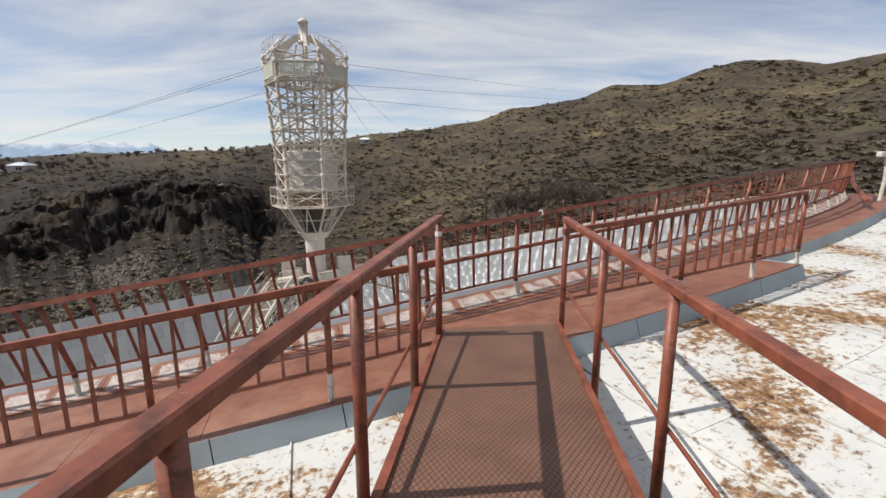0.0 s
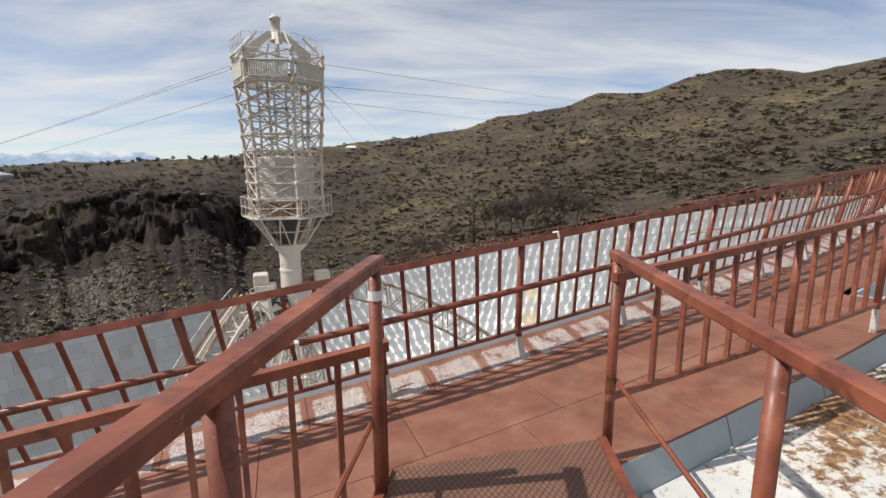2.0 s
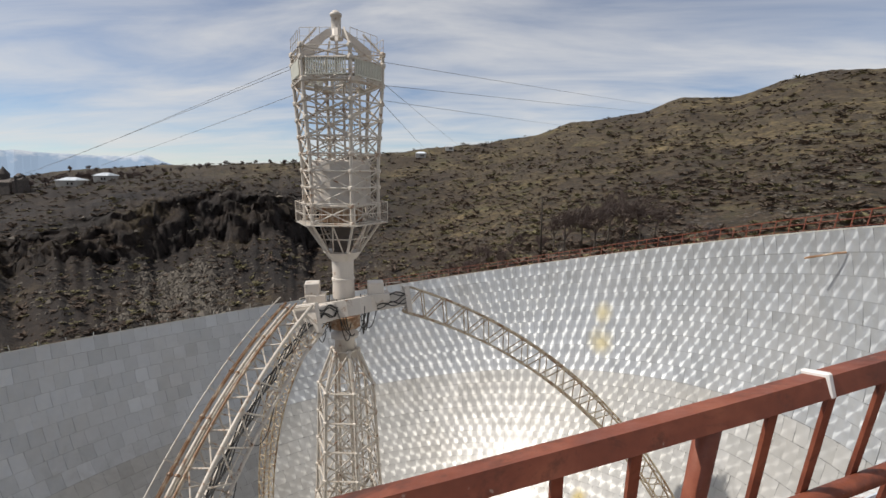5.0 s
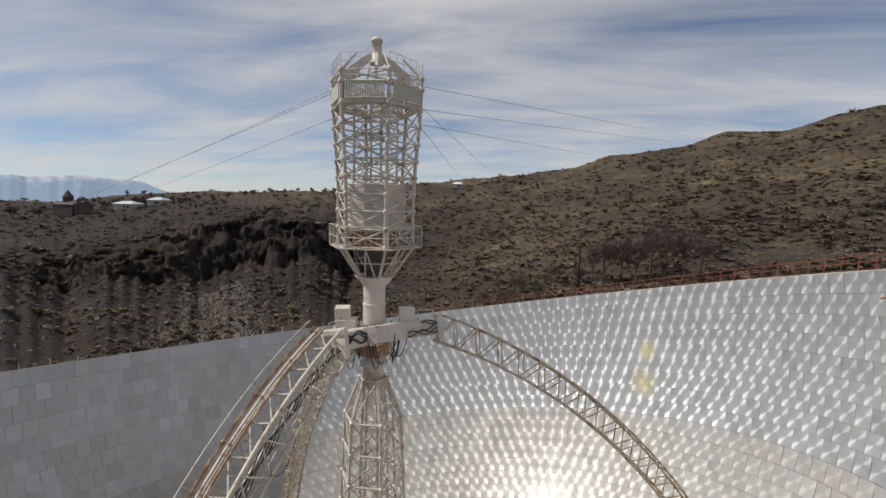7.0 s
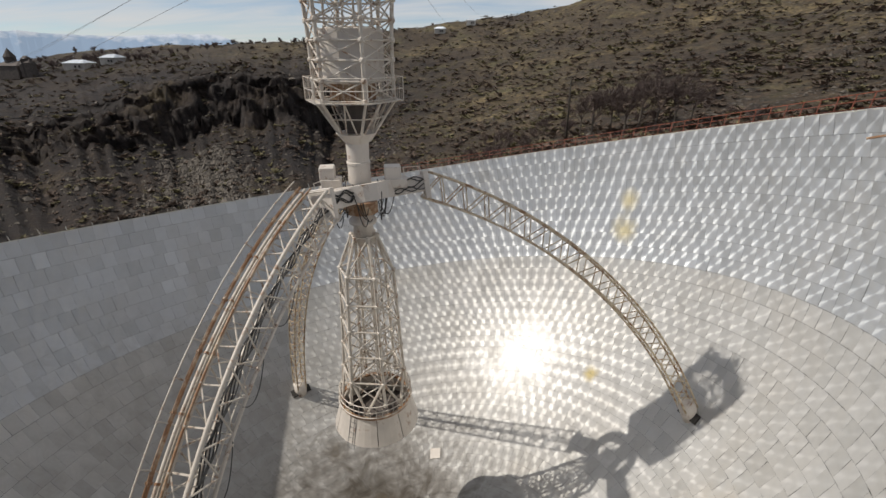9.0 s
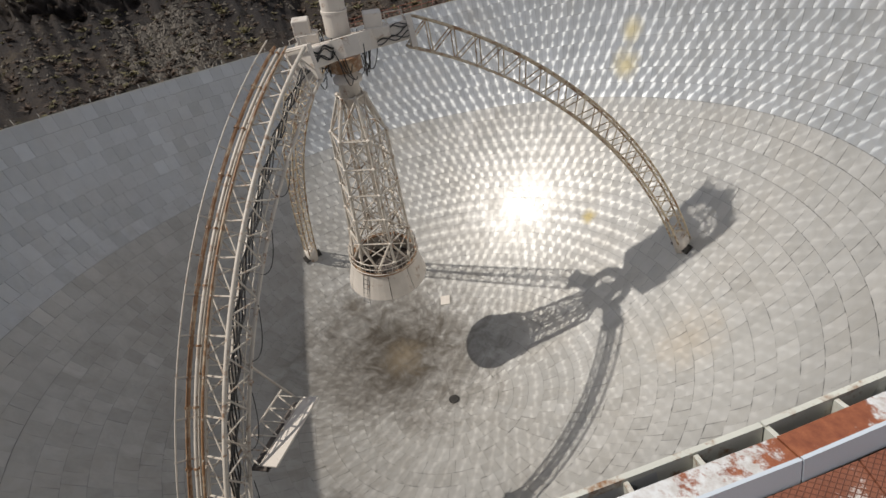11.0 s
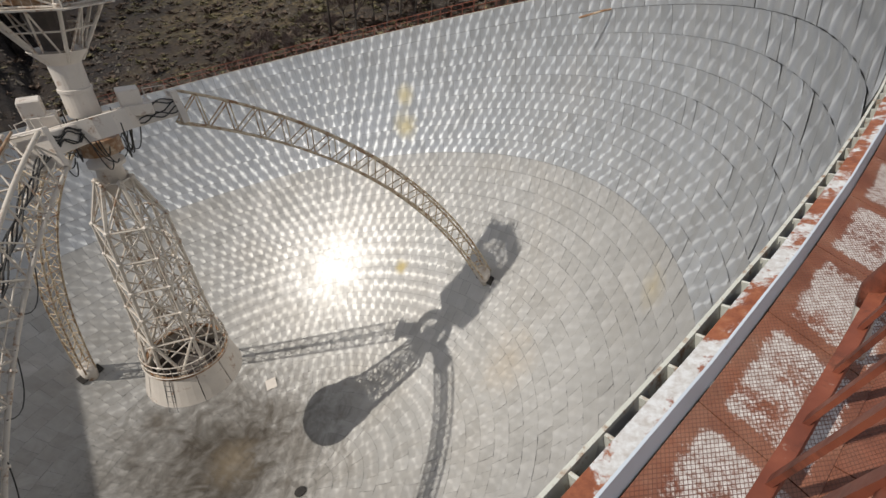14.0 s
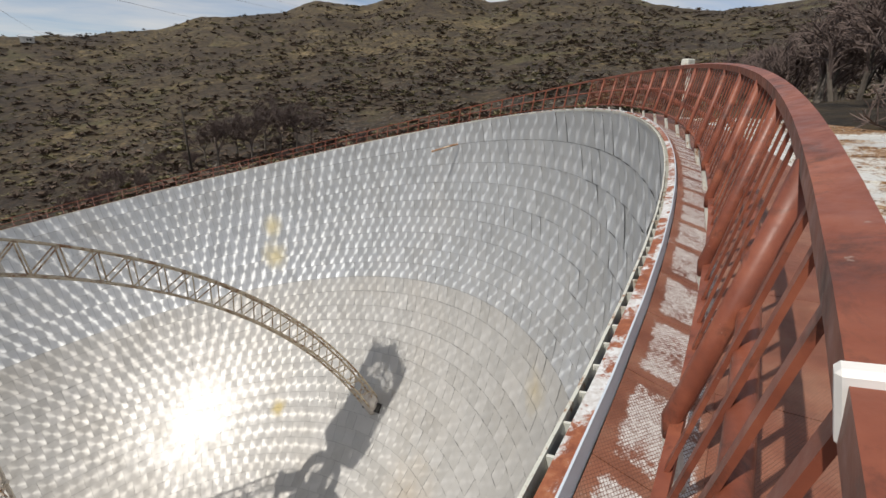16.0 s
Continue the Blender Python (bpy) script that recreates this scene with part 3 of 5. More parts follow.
bmg = bmesh.new()
bmg.from_mesh(gme)
bmesh.ops.recalc_face_normals(bmg, faces=bmg.faces)
if sum(f.normal.z for f in bmg.faces) < 0:
    bmesh.ops.reverse_faces(bmg, faces=bmg.faces)
bmg.to_mesh(gme)
bmg.free()
tagged(new("ground", gme), "dry brown steppe hillside with a dark basalt cliff", "ground", kind="structure")

# pale far range beyond the plateau
bm = bmesh.new()
low, top, back = [], [], []
for i in range(141):
    az = -80 + 0.55 * i
    el = 0.55 + 0.9 * smooth(-78, -50, az) * (1 - smooth(-30, -8, az)) + 0.45 * noise.fractal((az * 0.13, 2.0, 0), 0.8, 2.0, 5)
    ca = Vector((math.sin(radians(az)), math.cos(radians(az)), 0))
    low.append(bm.verts.new(EYE0 + ca * 5200 + Vector((0, 0, -400))))
    top.append(bm.verts.new(EYE0 + ca * 6000 + Vector((0, 0, 6000 * math.tan(radians(el))))))
    back.append(bm.verts.new(EYE0 + ca * 7000 + Vector((0, 0, -400))))
for i in range(140):
    bm.faces.new((low[i], low[i + 1], top[i + 1], top[i]))
    bm.faces.new((top[i], top[i + 1], back[i + 1], back[i]))
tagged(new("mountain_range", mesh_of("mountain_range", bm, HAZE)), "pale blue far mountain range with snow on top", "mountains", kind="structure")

# ---------------------------------------------------------------- dish
dish = thing("radio_dish", "huge silver hemispherical dish of aluminium panels sunk in the ground", "radio telescope dish")
ROWS = 35
ROW_A = 90.0 / ROWS
LOW_ROWS = 26


def sph(theta, phi, rr):
    """A point of the bowl: theta degrees up from its lowest point."""
    a, b = radians(theta), radians(phi)
    return C + (U * math.cos(b) + V * math.sin(b)) * (rr * math.sin(a)) - N * (rr * math.cos(a))


def panel(vs, fs, t0, t1, p0, p1, rng, n=5):
    """One slightly bulging sheet of the bowl."""
    am = rng.uniform(0.6, 1.4)
    am_q, am_s = 0.016 * am, 0.013 * am
    tilt_a, tilt_b = rng.gauss(0, 0.006), rng.gauss(0, 0.005)
    off = rng.gauss(0, 0.002)
    base = len(vs)
    for i in range(n):
        s = -1 + 2 * i / (n - 1)
        for j in range(n):
            q = -1 + 2 * j / (n - 1)
            lift = am_q * (1 - q * q) + am_s * (1 - s * s) + tilt_a * s + tilt_b * q + off
            if t1 > 89:
                lift += 0.022 * (s + 1)
            vs.append(sph(t0 + (t1 - t0) * (s + 1) / 2, p0 + (p1 - p0) * (q + 1) / 2, R + lift))
    for i in range(n - 1):
        for j in range(n - 1):
            k = base + i * n + j
            fs.append((k, k + n, k + n + 1, k + 1))


def panel_mesh(name, vs, fs, mat, n=5):
    """Sheets as one mesh, each with its own square of coordinates."""
    me = bpy.data.meshes.new(name)
    me.from_pydata(vs, [], fs)
    me.materials.append(mat)
    me.polygons.foreach_set("use_smooth", [True] * len(me.polygons))
    idx = np.array(fs).ravel() % (n * n)
    uv = np.stack([idx % n, idx // n], 1) / (n - 1.0)
    me.uv_layers.new(name="sheet").data.foreach_set("uv", uv.ravel().astype(np.float32))
    return me


rng = random.Random(4)
fields = {ALU: ([], []), ALU_LOW: ([], [])}
singles = []
for row in range(ROWS):
    t0, t1 = row * ROW_A, (row + 1) * ROW_A
    mid = R * math.sin(radians((t0 + t1) / 2))
    zone = R * math.sin(radians((row // 4 * 4 + 3) * ROW_A))
    count = max(6, int(round(2 * math.pi * (zone if row > 7 else mid) / 1.06)))
    stepa = 360.0 / count
    g = 0.006 / R * 57.3
    gp = 0.006 / max(mid, 1) * 57.3
    start = (0.5 * stepa if row % 2 else 0.0) + (rng.gauss(0, 0.06) * stepa if row > 7 else rng.uniform(0, stepa))
    mat = ALU if row >= LOW_ROWS else ALU_LOW
    for i in range(count):
        p0 = start + i * stepa
        turn = (p0 + stepa / 2 + 180) % 360 - 180
        args = (t0 + g * (2.0 if row in (23, 25, LOW_ROWS, 34) else 1), t1 - g, p0 + gp, p0 + stepa - gp)
        if row >= LOW_ROWS and 28 < turn < 103 and len(singles) < 300:
            singles.append(args)
        else:
            panel(*fields[mat], *args, rng)
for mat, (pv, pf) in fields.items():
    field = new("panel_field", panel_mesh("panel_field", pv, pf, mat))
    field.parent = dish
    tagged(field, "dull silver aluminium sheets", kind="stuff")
for args in singles:
    vs, fs = [], []
    panel(vs, fs, *args, rng)
    ob = new("panel", panel_mesh("panel", vs, fs, ALU))
    ob.parent = dish
bm = bmesh.new()
rings = []
for i in range(46):
    t = 89.2 * i / 45
    rings.append([bm.verts.new(sph(max(t, 0.05), 360 * j / 96, R + 0.20)) for j in range(96)])
for A, B in zip(rings, rings[1:]):
    for j in range(96):
        bm.faces.new((A[j], B[j], B[(j + 1) % 96], A[(j + 1) % 96]))
bm.faces.new(rings[0])
part("backing_shell", bm, WIRE, dish, "dark steel shell behind the panels")

# ---------------------------------------------------------------- walkway round the rim
walkway = thing("rim_walkway", "red steel plate walkway round the dish rim", "walkway", kind="structure")
bm = bmesh.new()
arc_solid(bm, 0, 359.99, [(27.017, 0.008), (27.072, 0.008), (27.072, -0.004), (27.017, -0.004)], 1.5)
part("flashing", bm, CURBT, walkway, "rust-flaked white flashing strip")
bm = bmesh.new()
arc_solid(bm, 0, 359.99, [(27.073, 0.012), (27.081, 0.012), (27.086, -0.055), (27.078, -0.055)], 1.5)
part("edge_angle", bm, CURBF, walkway, "pale blue-white edge angle")
bm = bmesh.new()
arc_solid(bm, 0, 359.99, [(26.974, 0.008), (26.987, 0.008), (26.987, -0.06), (26.974, -0.06)], 1.5)
part("gutter_lip", bm, STUB, walkway, "grey steel lip over the panel edge")
bm = bmesh.new()
for i in range(-60, 300):
    a = 0.35 * i + rng.uniform(-0.04, 0.04)
    arc_solid(bm, a, a + 0.024, [(26.987, 0.002), (27.017, 0.002), (27.017, -0.05), (26.987, -0.05)], 1.0)
part("gutter_ties", bm, STUB, walkway)

W_END = 7.15


def w_in(p):
    """Outer edge of the wide deck: narrower past the footbridge."""
    return 28.80 if p < -2.0 else 28.76


def deck_piece(p0, p1, r0, r1):
    bm = bmesh.new()
    h0, h1 = deck_h(r0), deck_h(r1)
    if r0 > 27.3:
        h0, h1 = h0 - 0.012, h1 - 0.012
    else:
        # the plate along the edge tips up to the angle
        h0 = -0.050
    arc_solid(bm, p0, p1, [(r0, h0), (r1, h1), (r1, h1 - 0.012), (r0, h0 - 0.012)], 1.0)
    # metres along and across the plate
    uv = bm.loops.layers.uv.new("plate")
    mid = radians((p0 + p1) / 2)
    e_r, e_p = U * math.cos(mid) + V * math.sin(mid), V * math.cos(mid) - U * math.sin(mid)
    c0 = dp(r0, (p0 + p1) / 2, h0)
    for f in bm.faces:
        for lp in f.loops:
            d = lp.vert.co - c0
            lp[uv].uv = (d.dot(e_p), d.dot(e_r))
    return bm


bmr = bmesh.new()
bms = bmesh.new()
GAPA = 0.005
for i in range(180):
    p0 = -180 + 2.05 * i + 0.9
    p1 = p0 + 2.05
    wide = p0 < W_END and p0 > -40
    outer = w_in(p0) if wide else 28.2
    if p1 > 180.9:
        break
    if -24 < p0 < 64:
        for q0 in (p0, p0 + 1.025):
            part("plate", deck_piece(q0 + GAPA, q0 + 1.025 - GAPA, 27.090, 27.375), STRIP, walkway)
        part("plate", deck_piece(p0 + GAPA + 0.3, p1 - GAPA + 0.3, 27.365, 28.2 if not wide else 28.1), DECK, walkway)
        if wide:
            part("plate", deck_piece(p0 + GAPA - 0.4, min(p1 - GAPA - 0.4, W_END), 28.106, w_in(p0)), DECK, walkway)
    else:
        for bmx, r0, r1 in ((bms, 27.090, 27.375), (bmr, 27.382, outer)):
            h0, h1 = deck_h(r0), deck_h(r1)
            arc_solid(bmx, p0 + GAPA, p1 - GAPA, [(r0, h0), (r1, h1), (r1, h1 - 0.012), (r0, h0 - 0.012)], 1.1)
for bmx, mt in ((bmr, DECK), (bms, STRIP)):
    ob = part("far_plates", bmx, mt, walkway)
    tagged(ob, kind="stuff")
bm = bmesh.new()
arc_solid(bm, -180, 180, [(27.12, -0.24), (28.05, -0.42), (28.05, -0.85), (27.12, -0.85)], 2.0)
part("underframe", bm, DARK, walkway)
fascia = thing("fascia", "blue-grey painted sheet-metal fascia under the walkway edge", "fascia", kind="structure")
for i in range(24):
    p0 = -42 + 2.05 * i
    if p0 > W_END - 0.3:
        break
    bm = bmesh.new()
    wi = w_in(p0 + 0.8)
    hh = deck_h(wi)
    arc_solid(bm, p0 + 0.01, min(p0 + 2.04, W_END - 0.07), [(wi - 0.03, hh - 0.014), (wi + 0.005, hh - 0.014), (wi + 0.005, hh - 0.25), (wi - 0.03, hh - 0.25)], 1.1)
    part("fascia_sheet", bm, FASCIA, fascia)
bm = bmesh.new()
wi = w_in(W_END)
hh = deck_h(wi)
arc_solid(bm, W_END - 0.06, W_END, [(28.21, deck_h(28.21) - 0.014), (wi, hh - 0.014), (wi, hh - 0.25), (28.21, hh - 0.25)], 1.0)
part("fascia_end", bm, FASCIA, fascia)
for i in range(16):
    p0 = W_END + 2.05 * i
    bm = bmesh.new()
    hn = deck_h(28.2)
    arc_solid(bm, p0 + 0.01, p0 + 2.04, [(28.17, hn - 0.014), (28.205, hn - 0.014), (28.205, hn - 0.2), (28.17, hn - 0.2)], 1.1)
    part("fascia_sheet", bm, FASCIA, fascia)

# ---------------------------------------------------------------- flaking white roof outside the walkway
roof = thing("sheet_roof", "white sheet-metal roof flaking to rust beside the walkway", "roof", kind="structure")


def roof_h(rho):
    return -0.70 - 0.235 * (rho - 28.80)


def roof_sheet(p0, p1, r0, r1):
    bm = bmesh.new()
    h0, h1 = roof_h(r0), roof_h(r1)
    arc_solid(bm, p0, p1, [(r0, h0), (r1, h1), (r1, h1 - 0.01), (r0, h0 - 0.01)], 1.1)
    # folded standing seam along one edge
    arc_solid(bm, p0 - 0.012, p0 + 0.012, [(r0, h0 + 0.02), (r1, h1 + 0.02), (r1, h1), (r0, h0)], 1.0)
    return bm


for i in range(40):
    p0 = -34 + 1.75 * i
    inner = (28.81 if p0 < -2.2 else 28.77) if p0 < W_END - 1 else 28.21
    part("roof_sheet", roof_sheet(p0 + 0.01, p0 + 1.74, inner, 30.1), ROOF, roof)
    part("roof_sheet", roof_sheet(p0 + 0.01, p0 + 1.74, 30.105, 31.6), ROOF, roof)
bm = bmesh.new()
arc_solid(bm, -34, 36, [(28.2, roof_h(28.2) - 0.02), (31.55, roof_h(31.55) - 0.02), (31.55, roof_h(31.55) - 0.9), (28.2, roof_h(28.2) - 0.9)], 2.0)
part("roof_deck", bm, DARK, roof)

# ---------------------------------------------------------------- railing on the rim
POST = 2.49
TOP = (27.655, 0.808)
LOW = (27.33, 0.06)


def rail_line(k):
    return LOW[0] + (TOP[0] - LOW[0]) * k, LOW[1] + (TOP[1] - LOW[1]) * k


def rim_bar(bm, p, k0, k1, r, sides=5):
    (r0, h0), (r1, h1) = rail_line(k0), rail_line(k1)
    tube(bm, dp(r0, p, h0), dp(r1, p, h1), r, sides)


def rim_rail(p0, p1, label):
    rail = thing("rim_railing", label, "railing", "railings on the rim")
    bm = bmesh.new()
    sec = [(TOP[0] - 0.034, TOP[1] - 0.030), (TOP[0] - 0.028, TOP[1] + 0.022), (TOP[0] + 0.030, TOP[1] + 0.022), (TOP[0] + 0.034, TOP[1] - 0.030)]
    arc_solid(bm, p0, p1, sec, 0.77)
    part("top_rail", bm, RED, rail)
    bm = bmesh.new()
    r, h = rail_line(0.495)
    pts = [dp(r + 0.03, p0 + (p1 - p0) * i / 60, h) for i in range(61)]
    pipe(bm, pts, 0.026, 10)
    part("mid_rail", bm, RED, rail, smooth=True)
    bm = bmesh.new()
    arc_solid(bm, p0, p1, [(LOW[0] - 0.015, LOW[1] - 0.012), (LOW[0] - 0.015, LOW[1] + 0.014), (LOW[0] + 0.02, LOW[1] + 0.014), (LOW[0] + 0.02, LOW[1] - 0.012)], 0.77)
    part("bottom_rail", bm, RED, rail)
    return rail


def post_turn(k):
    """Turn of the k-th post: a little wider apart on the side before the footbridge."""
    return POST * k if k >= 0 else -2.53 + 2.62 * (k + 1)


def rim_posts(rail, p0, p1, fine=True, bars=True):
    k = math.ceil(p0 / POST - 1e-6)
    while post_turn(k) <= p1 + 1e-6:
        p = post_turn(k)
        bm = bmesh.new()
        (r1, h1), (r2, h2) = rail_line(0.12), rail_line(0.97)
        pipe(bm, [dp(27.312, p, 0.01), dp(27.318, p, 0.075), dp(r1, p, h1 + 0.03), dp(r2, p, h2)], 0.029, 8 if fine else 5)
        post = part("post", bm, RED, rail, smooth=fine)
        bm = bmesh.new()
        tube(bm, dp(27.31, p, deck_h(27.31) - 0.01), dp(27.312, p, 0.012), 0.027, 8 if fine else 5)
        foot = part("post_foot", bm, STUB, post, "bare rusty white post foot")
        for j in range(1, 6) if bars else ():
            q = p + (post_turn(k + 1) - p) * j / 6
            if q > p1:
                break
            bm = bmesh.new()
            (ra, ha), (rb, hb) = rail_line(0.0), rail_line(0.97)
            bar(bm, dp(ra, q, ha), dp(rb, q, hb), 0.030, 0.011, dp(ra, q, ha) - C)
            part("baluster", bm, RED, rail)
        k += 1


rail_a = rim_rail(-29.88, 37.35, "red-painted steel railing leaning back from the dish rim")
rim_posts(rail_a, -29.88, 37.3)
rail_b = rim_rail(37.35, 178, "rusty red railing on the far rim of the dish")
rim_posts(rail_b, 37.35, 178, False, False)

bm = bmesh.new()
box(bm, dp(TOP[0], 0.70, TOP[1]), (dp(TOP[0], 0.60, 0) - dp(TOP[0], 0.52, 0)) * 0.24, (dp(1.0, 0.5, 0) - C) * 0.0362, N * 0.0325, 0.004)
tagged(new("tape_band", mesh_of("tape_band", bm, TAPE)), "white tape wrapped round the red top rail", "tape")

bm = bmesh.new()
tube(bm, dp(27.521, -3.80, 0.430), dp(27.521, -3.74, 0.430), 0.0285, 10)
tagged(new("tape_band", mesh_of("tape_band", bm, TAPE)), "white tape wrapped round the red middle rail", "tape")
plate = thing("bracket_plate", "grey bolted steel plate on a rail post foot", "bracket")
bm = bmesh.new()
box(bm, dp(27.27, -2.60, 0.13), (dp(27.27, -2.5, 0) - dp(27.27, -2.6, 0)) * 0.9, (dp(1.0, -2.5, 0) - C) * 0.004, N * 0.085, 0.003)
part("plate", bm, STUB, plate)
bm = bmesh.new()
box(bm, dp(27.30, -2.62, -0.09), (dp(27.27, -2.5, 0) - dp(27.27, -2.6, 0)) * 0.5, (dp(1.0, -2.5, 0) - C) * 0.012, N * 0.10, 0.003)
part("angle_foot", bm, STUB, plate)
for dq, dh in ((0.0, 0.05), (0.02, -0.02), (-0.02, -0.16)):
    bm = bmesh.new()
    tube(bm, dp(27.31, -2.62 + dq, -0.03 + dh), dp(27.345, -2.62 + dq, -0.03 + dh), 0.012, 6)
    part("bolt", bm, DARK, plate)

# short bent rods on the bare stretch of rim
for i in range(22):
    p = -178 + 4.3 * i + rng.uniform(-0.6, 0.6)
    if p > -82:
        break
    bm = bmesh.new()
    tube(bm, dp(27.0, p, 0), dp(27.0 + rng.uniform(-0.08, 0.08), p + rng.uniform(-0.2, 0.2), rng.uniform(0.25, 0.5)), 0.025, 5)
    tagged(new("rod_stump", mesh_of("rod_stump", bm, STUB)), "short rusty rod stump on the dish rim", "rod", "rod stumps on the rim")

# ---------------------------------------------------------------- railings on the walkway's outer side
def side_rail(RI, p0, p1, lows, highs, post_turns, first, label):
    rail = thing("walkway_railing", label, "railing", "railings beside the footbridge")
    base = deck_h(RI)

    def zp(p, up):
        return dp(RI, p, base) + Vector((0, 0, up))

    def lo(p):
        return lows[0] + (lows[1] - lows[0]) * (p - p0) / (p1 - p0)

    def hi(p):
        return highs[0] + (highs[1] - highs[0]) * (p - p0) / (p1 - p0)

    m = max(2, int((p1 - p0) / 0.6))
    for nm, up, w, h in (("top_rail", hi, 0.05, 0.045), ("bottom_rail", lo, 0.03, 0.03)):
        bm = bmesh.new()
        rings = []
        for i in range(m + 1):
            c = zp(p0 + (p1 - p0) * i / m, up(p0 + (p1 - p0) * i / m))
            out = (c - C).normalized() * (w / 2)
            out.z = 0
            rise = Vector((0, 0, h / 2))
            rings.append([bm.verts.new(v) for v in (c - out - rise, c + out - rise, c + out + rise, c - out + rise)])
        for A, B in zip(rings, rings[1:]):
            for j in range(4):
                bm.faces.new((A[j], A[(j + 1) % 4], B[(j + 1) % 4], B[j]))
        bm.faces.new(rings[0][::-1])
        bm.faces.new(rings[-1])
        bmesh.ops.recalc_face_normals(bm, faces=bm.faces)
        part(nm, bm, RED, rail)
    for p in post_turns:
        bm = bmesh.new()
        tube(bm, zp(p, lo(p) * 0.85), zp(p, hi(p)), 0.026, 8)
        post = part("post", bm, RED, rail, smooth=True)
        bm = bmesh.new()
        tube(bm, zp(p, -0.01), zp(p, lo(p) * 0.85), 0.026, 8)
        part("post_foot", bm, STUB, post, "bare rusty white post foot")
    q = first
    while q < p1:
        if all(abs(q - p) > 0.16 for p in post_turns):
            bm = bmesh.new()
            bar(bm, zp(q, lo(q)), zp(q, hi(q)), 0.027, 0.024, (0.9, 0.4, 0))
            part("baluster", bm, RED, rail)
        q += 0.43 if first > -5 else 0.385
    return rail


side_rail(28.70, -0.80, 7.09, (0.38, 0.18), (1.06, 0.93), [2.44, 5.04, 7.09], -0.15, "red steel railing panel between footbridge and walkway end")
side_rail(28.70, -30, -3.25, (0.285, 0.285), (1.015, 1.015), [-5.26, -7.95, -10.6, -13.25, -15.9, -18.5], -29.87, "low red steel railing along the walkway edge")

# ---------------------------------------------------------------- footbridge
def bl(y):
    return Vector((-0.152 + 0.11 * (y - 2.872), y, -1.469 - 0.062 * (y - 2.872)))


def br(y):
    return Vector((0.965 + 0.103 * (y - 2.864), y, -1.527 - 0.051 * (y - 2.864)))


bridge = thing("footbridge", "short red footbridge with an expanded-metal tread", "footbridge")
bm = bmesh.new()
outline = (bl(-4), br(-4), br(4.37), bl(4.05))
lo = [bm.verts.new(p - Vector((0, 0, 0.015))) for p in outline]
hi = [bm.verts.new(p) for p in outline]
bm.faces.new(lo[::-1])
bm.faces.new(hi)
for i in range(4):
    bm.faces.new((lo[i], lo[(i + 1) % 4], hi[(i + 1) % 4], hi[i]))
part("tread", bm, TREAD, bridge, "diamond-mesh red tread plate")
for f, y1 in ((bl, 4.04), (br, 4.36)):
    bm = bmesh.new()
    bar(bm, f(1.7) + Vector((0, 0, -0.03)), f(y1) + Vector((0, 0, -0.03)), 0.045, 0.10)
    bar(bm, f(-4) + Vector((0, 0, -0.03)), f(1.7) + Vector((0, 0, -0.03)), 0.045, 0.10)
    part("edge_beam", bm, RED, bridge)
for f, ys, sgn in ((bl, (3.88, 2.80, 1.71, 0.72, -0.4, -1.5, -2.6), -1), (br, (4.41, 3.17, 2.05, 0.5, -0.6, -1.7, -2.8), 1)):
    hr = thing("bridge_handrail", "red tubular handrail on the side of the footbridge", "railing", "handrails of the footbridge")
    def at(y, up):
        """A point of the handrail, up metres over the tread."""
        if sgn < 0:
            return Vector((-0.158 + 0.135 * (y - 3.0), y, -0.481 - 0.02 * (y - 3.0) + up - 0.985))
        return Vector((1.10 + 0.05 * (y - 3.0), y, -0.585 + up - 0.985))

    for y in ys:
        bm = bmesh.new()
        tube(bm, at(y, -0.08 if sgn < 0 else -0.17), at(y, 0.97), 0.0275, 12)
        part("post", bm, RED, hr, smooth=True)
    y1 = ys[0] + 0.06
    bm = bmesh.new()
    bar(bm, at(1.7, 0.985), at(y1, 0.985), 0.062, 0.05, bevel=0.007)
    bar(bm, at(-3, 0.985), at(1.7, 0.985), 0.062, 0.05, bevel=0.007)
    part("top_rail", bm, RED, hr)
    bm = bmesh.new()
    tube(bm, at(1.7, 0.27) + Vector((sgn * 0.035, 0, 0)), at(ys[0], 0.29) + Vector((sgn * 0.03, 0, 0)), 0.012, 6)
    tube(bm, at(-3, 0.25) + Vector((sgn * 0.035, 0, 0)), at(1.7, 0.27) + Vector((sgn * 0.035, 0, 0)), 0.012, 6)
    part("lower_rod", bm, RED, hr)

bm = bmesh.new()
tube(bm, (-0.039, 3.88, -0.65), (-0.039, 3.88, -0.61), 0.0295, 12)
tagged(new("tape_band", mesh_of("tape_band", bm, TAPE)), "white tape wrapped round the footbridge end post", "tape")

# ---------------------------------------------------------------- central tower
AX = Vector((-8.46, 30.42, 0.03))


def ring_pts(r, z, m, turn=0.0):
    return [AX + Vector((r * math.cos(2 * math.pi * i / m + turn), r * math.sin(2 * math.pi * i / m + turn), z)) for i in range(m)]


def rod(name, parent, a, b, r, mat, sides=5):
    bm = bmesh.new()
    tube(bm, a, b, r, sides)
    return part(name, bm, mat, parent)


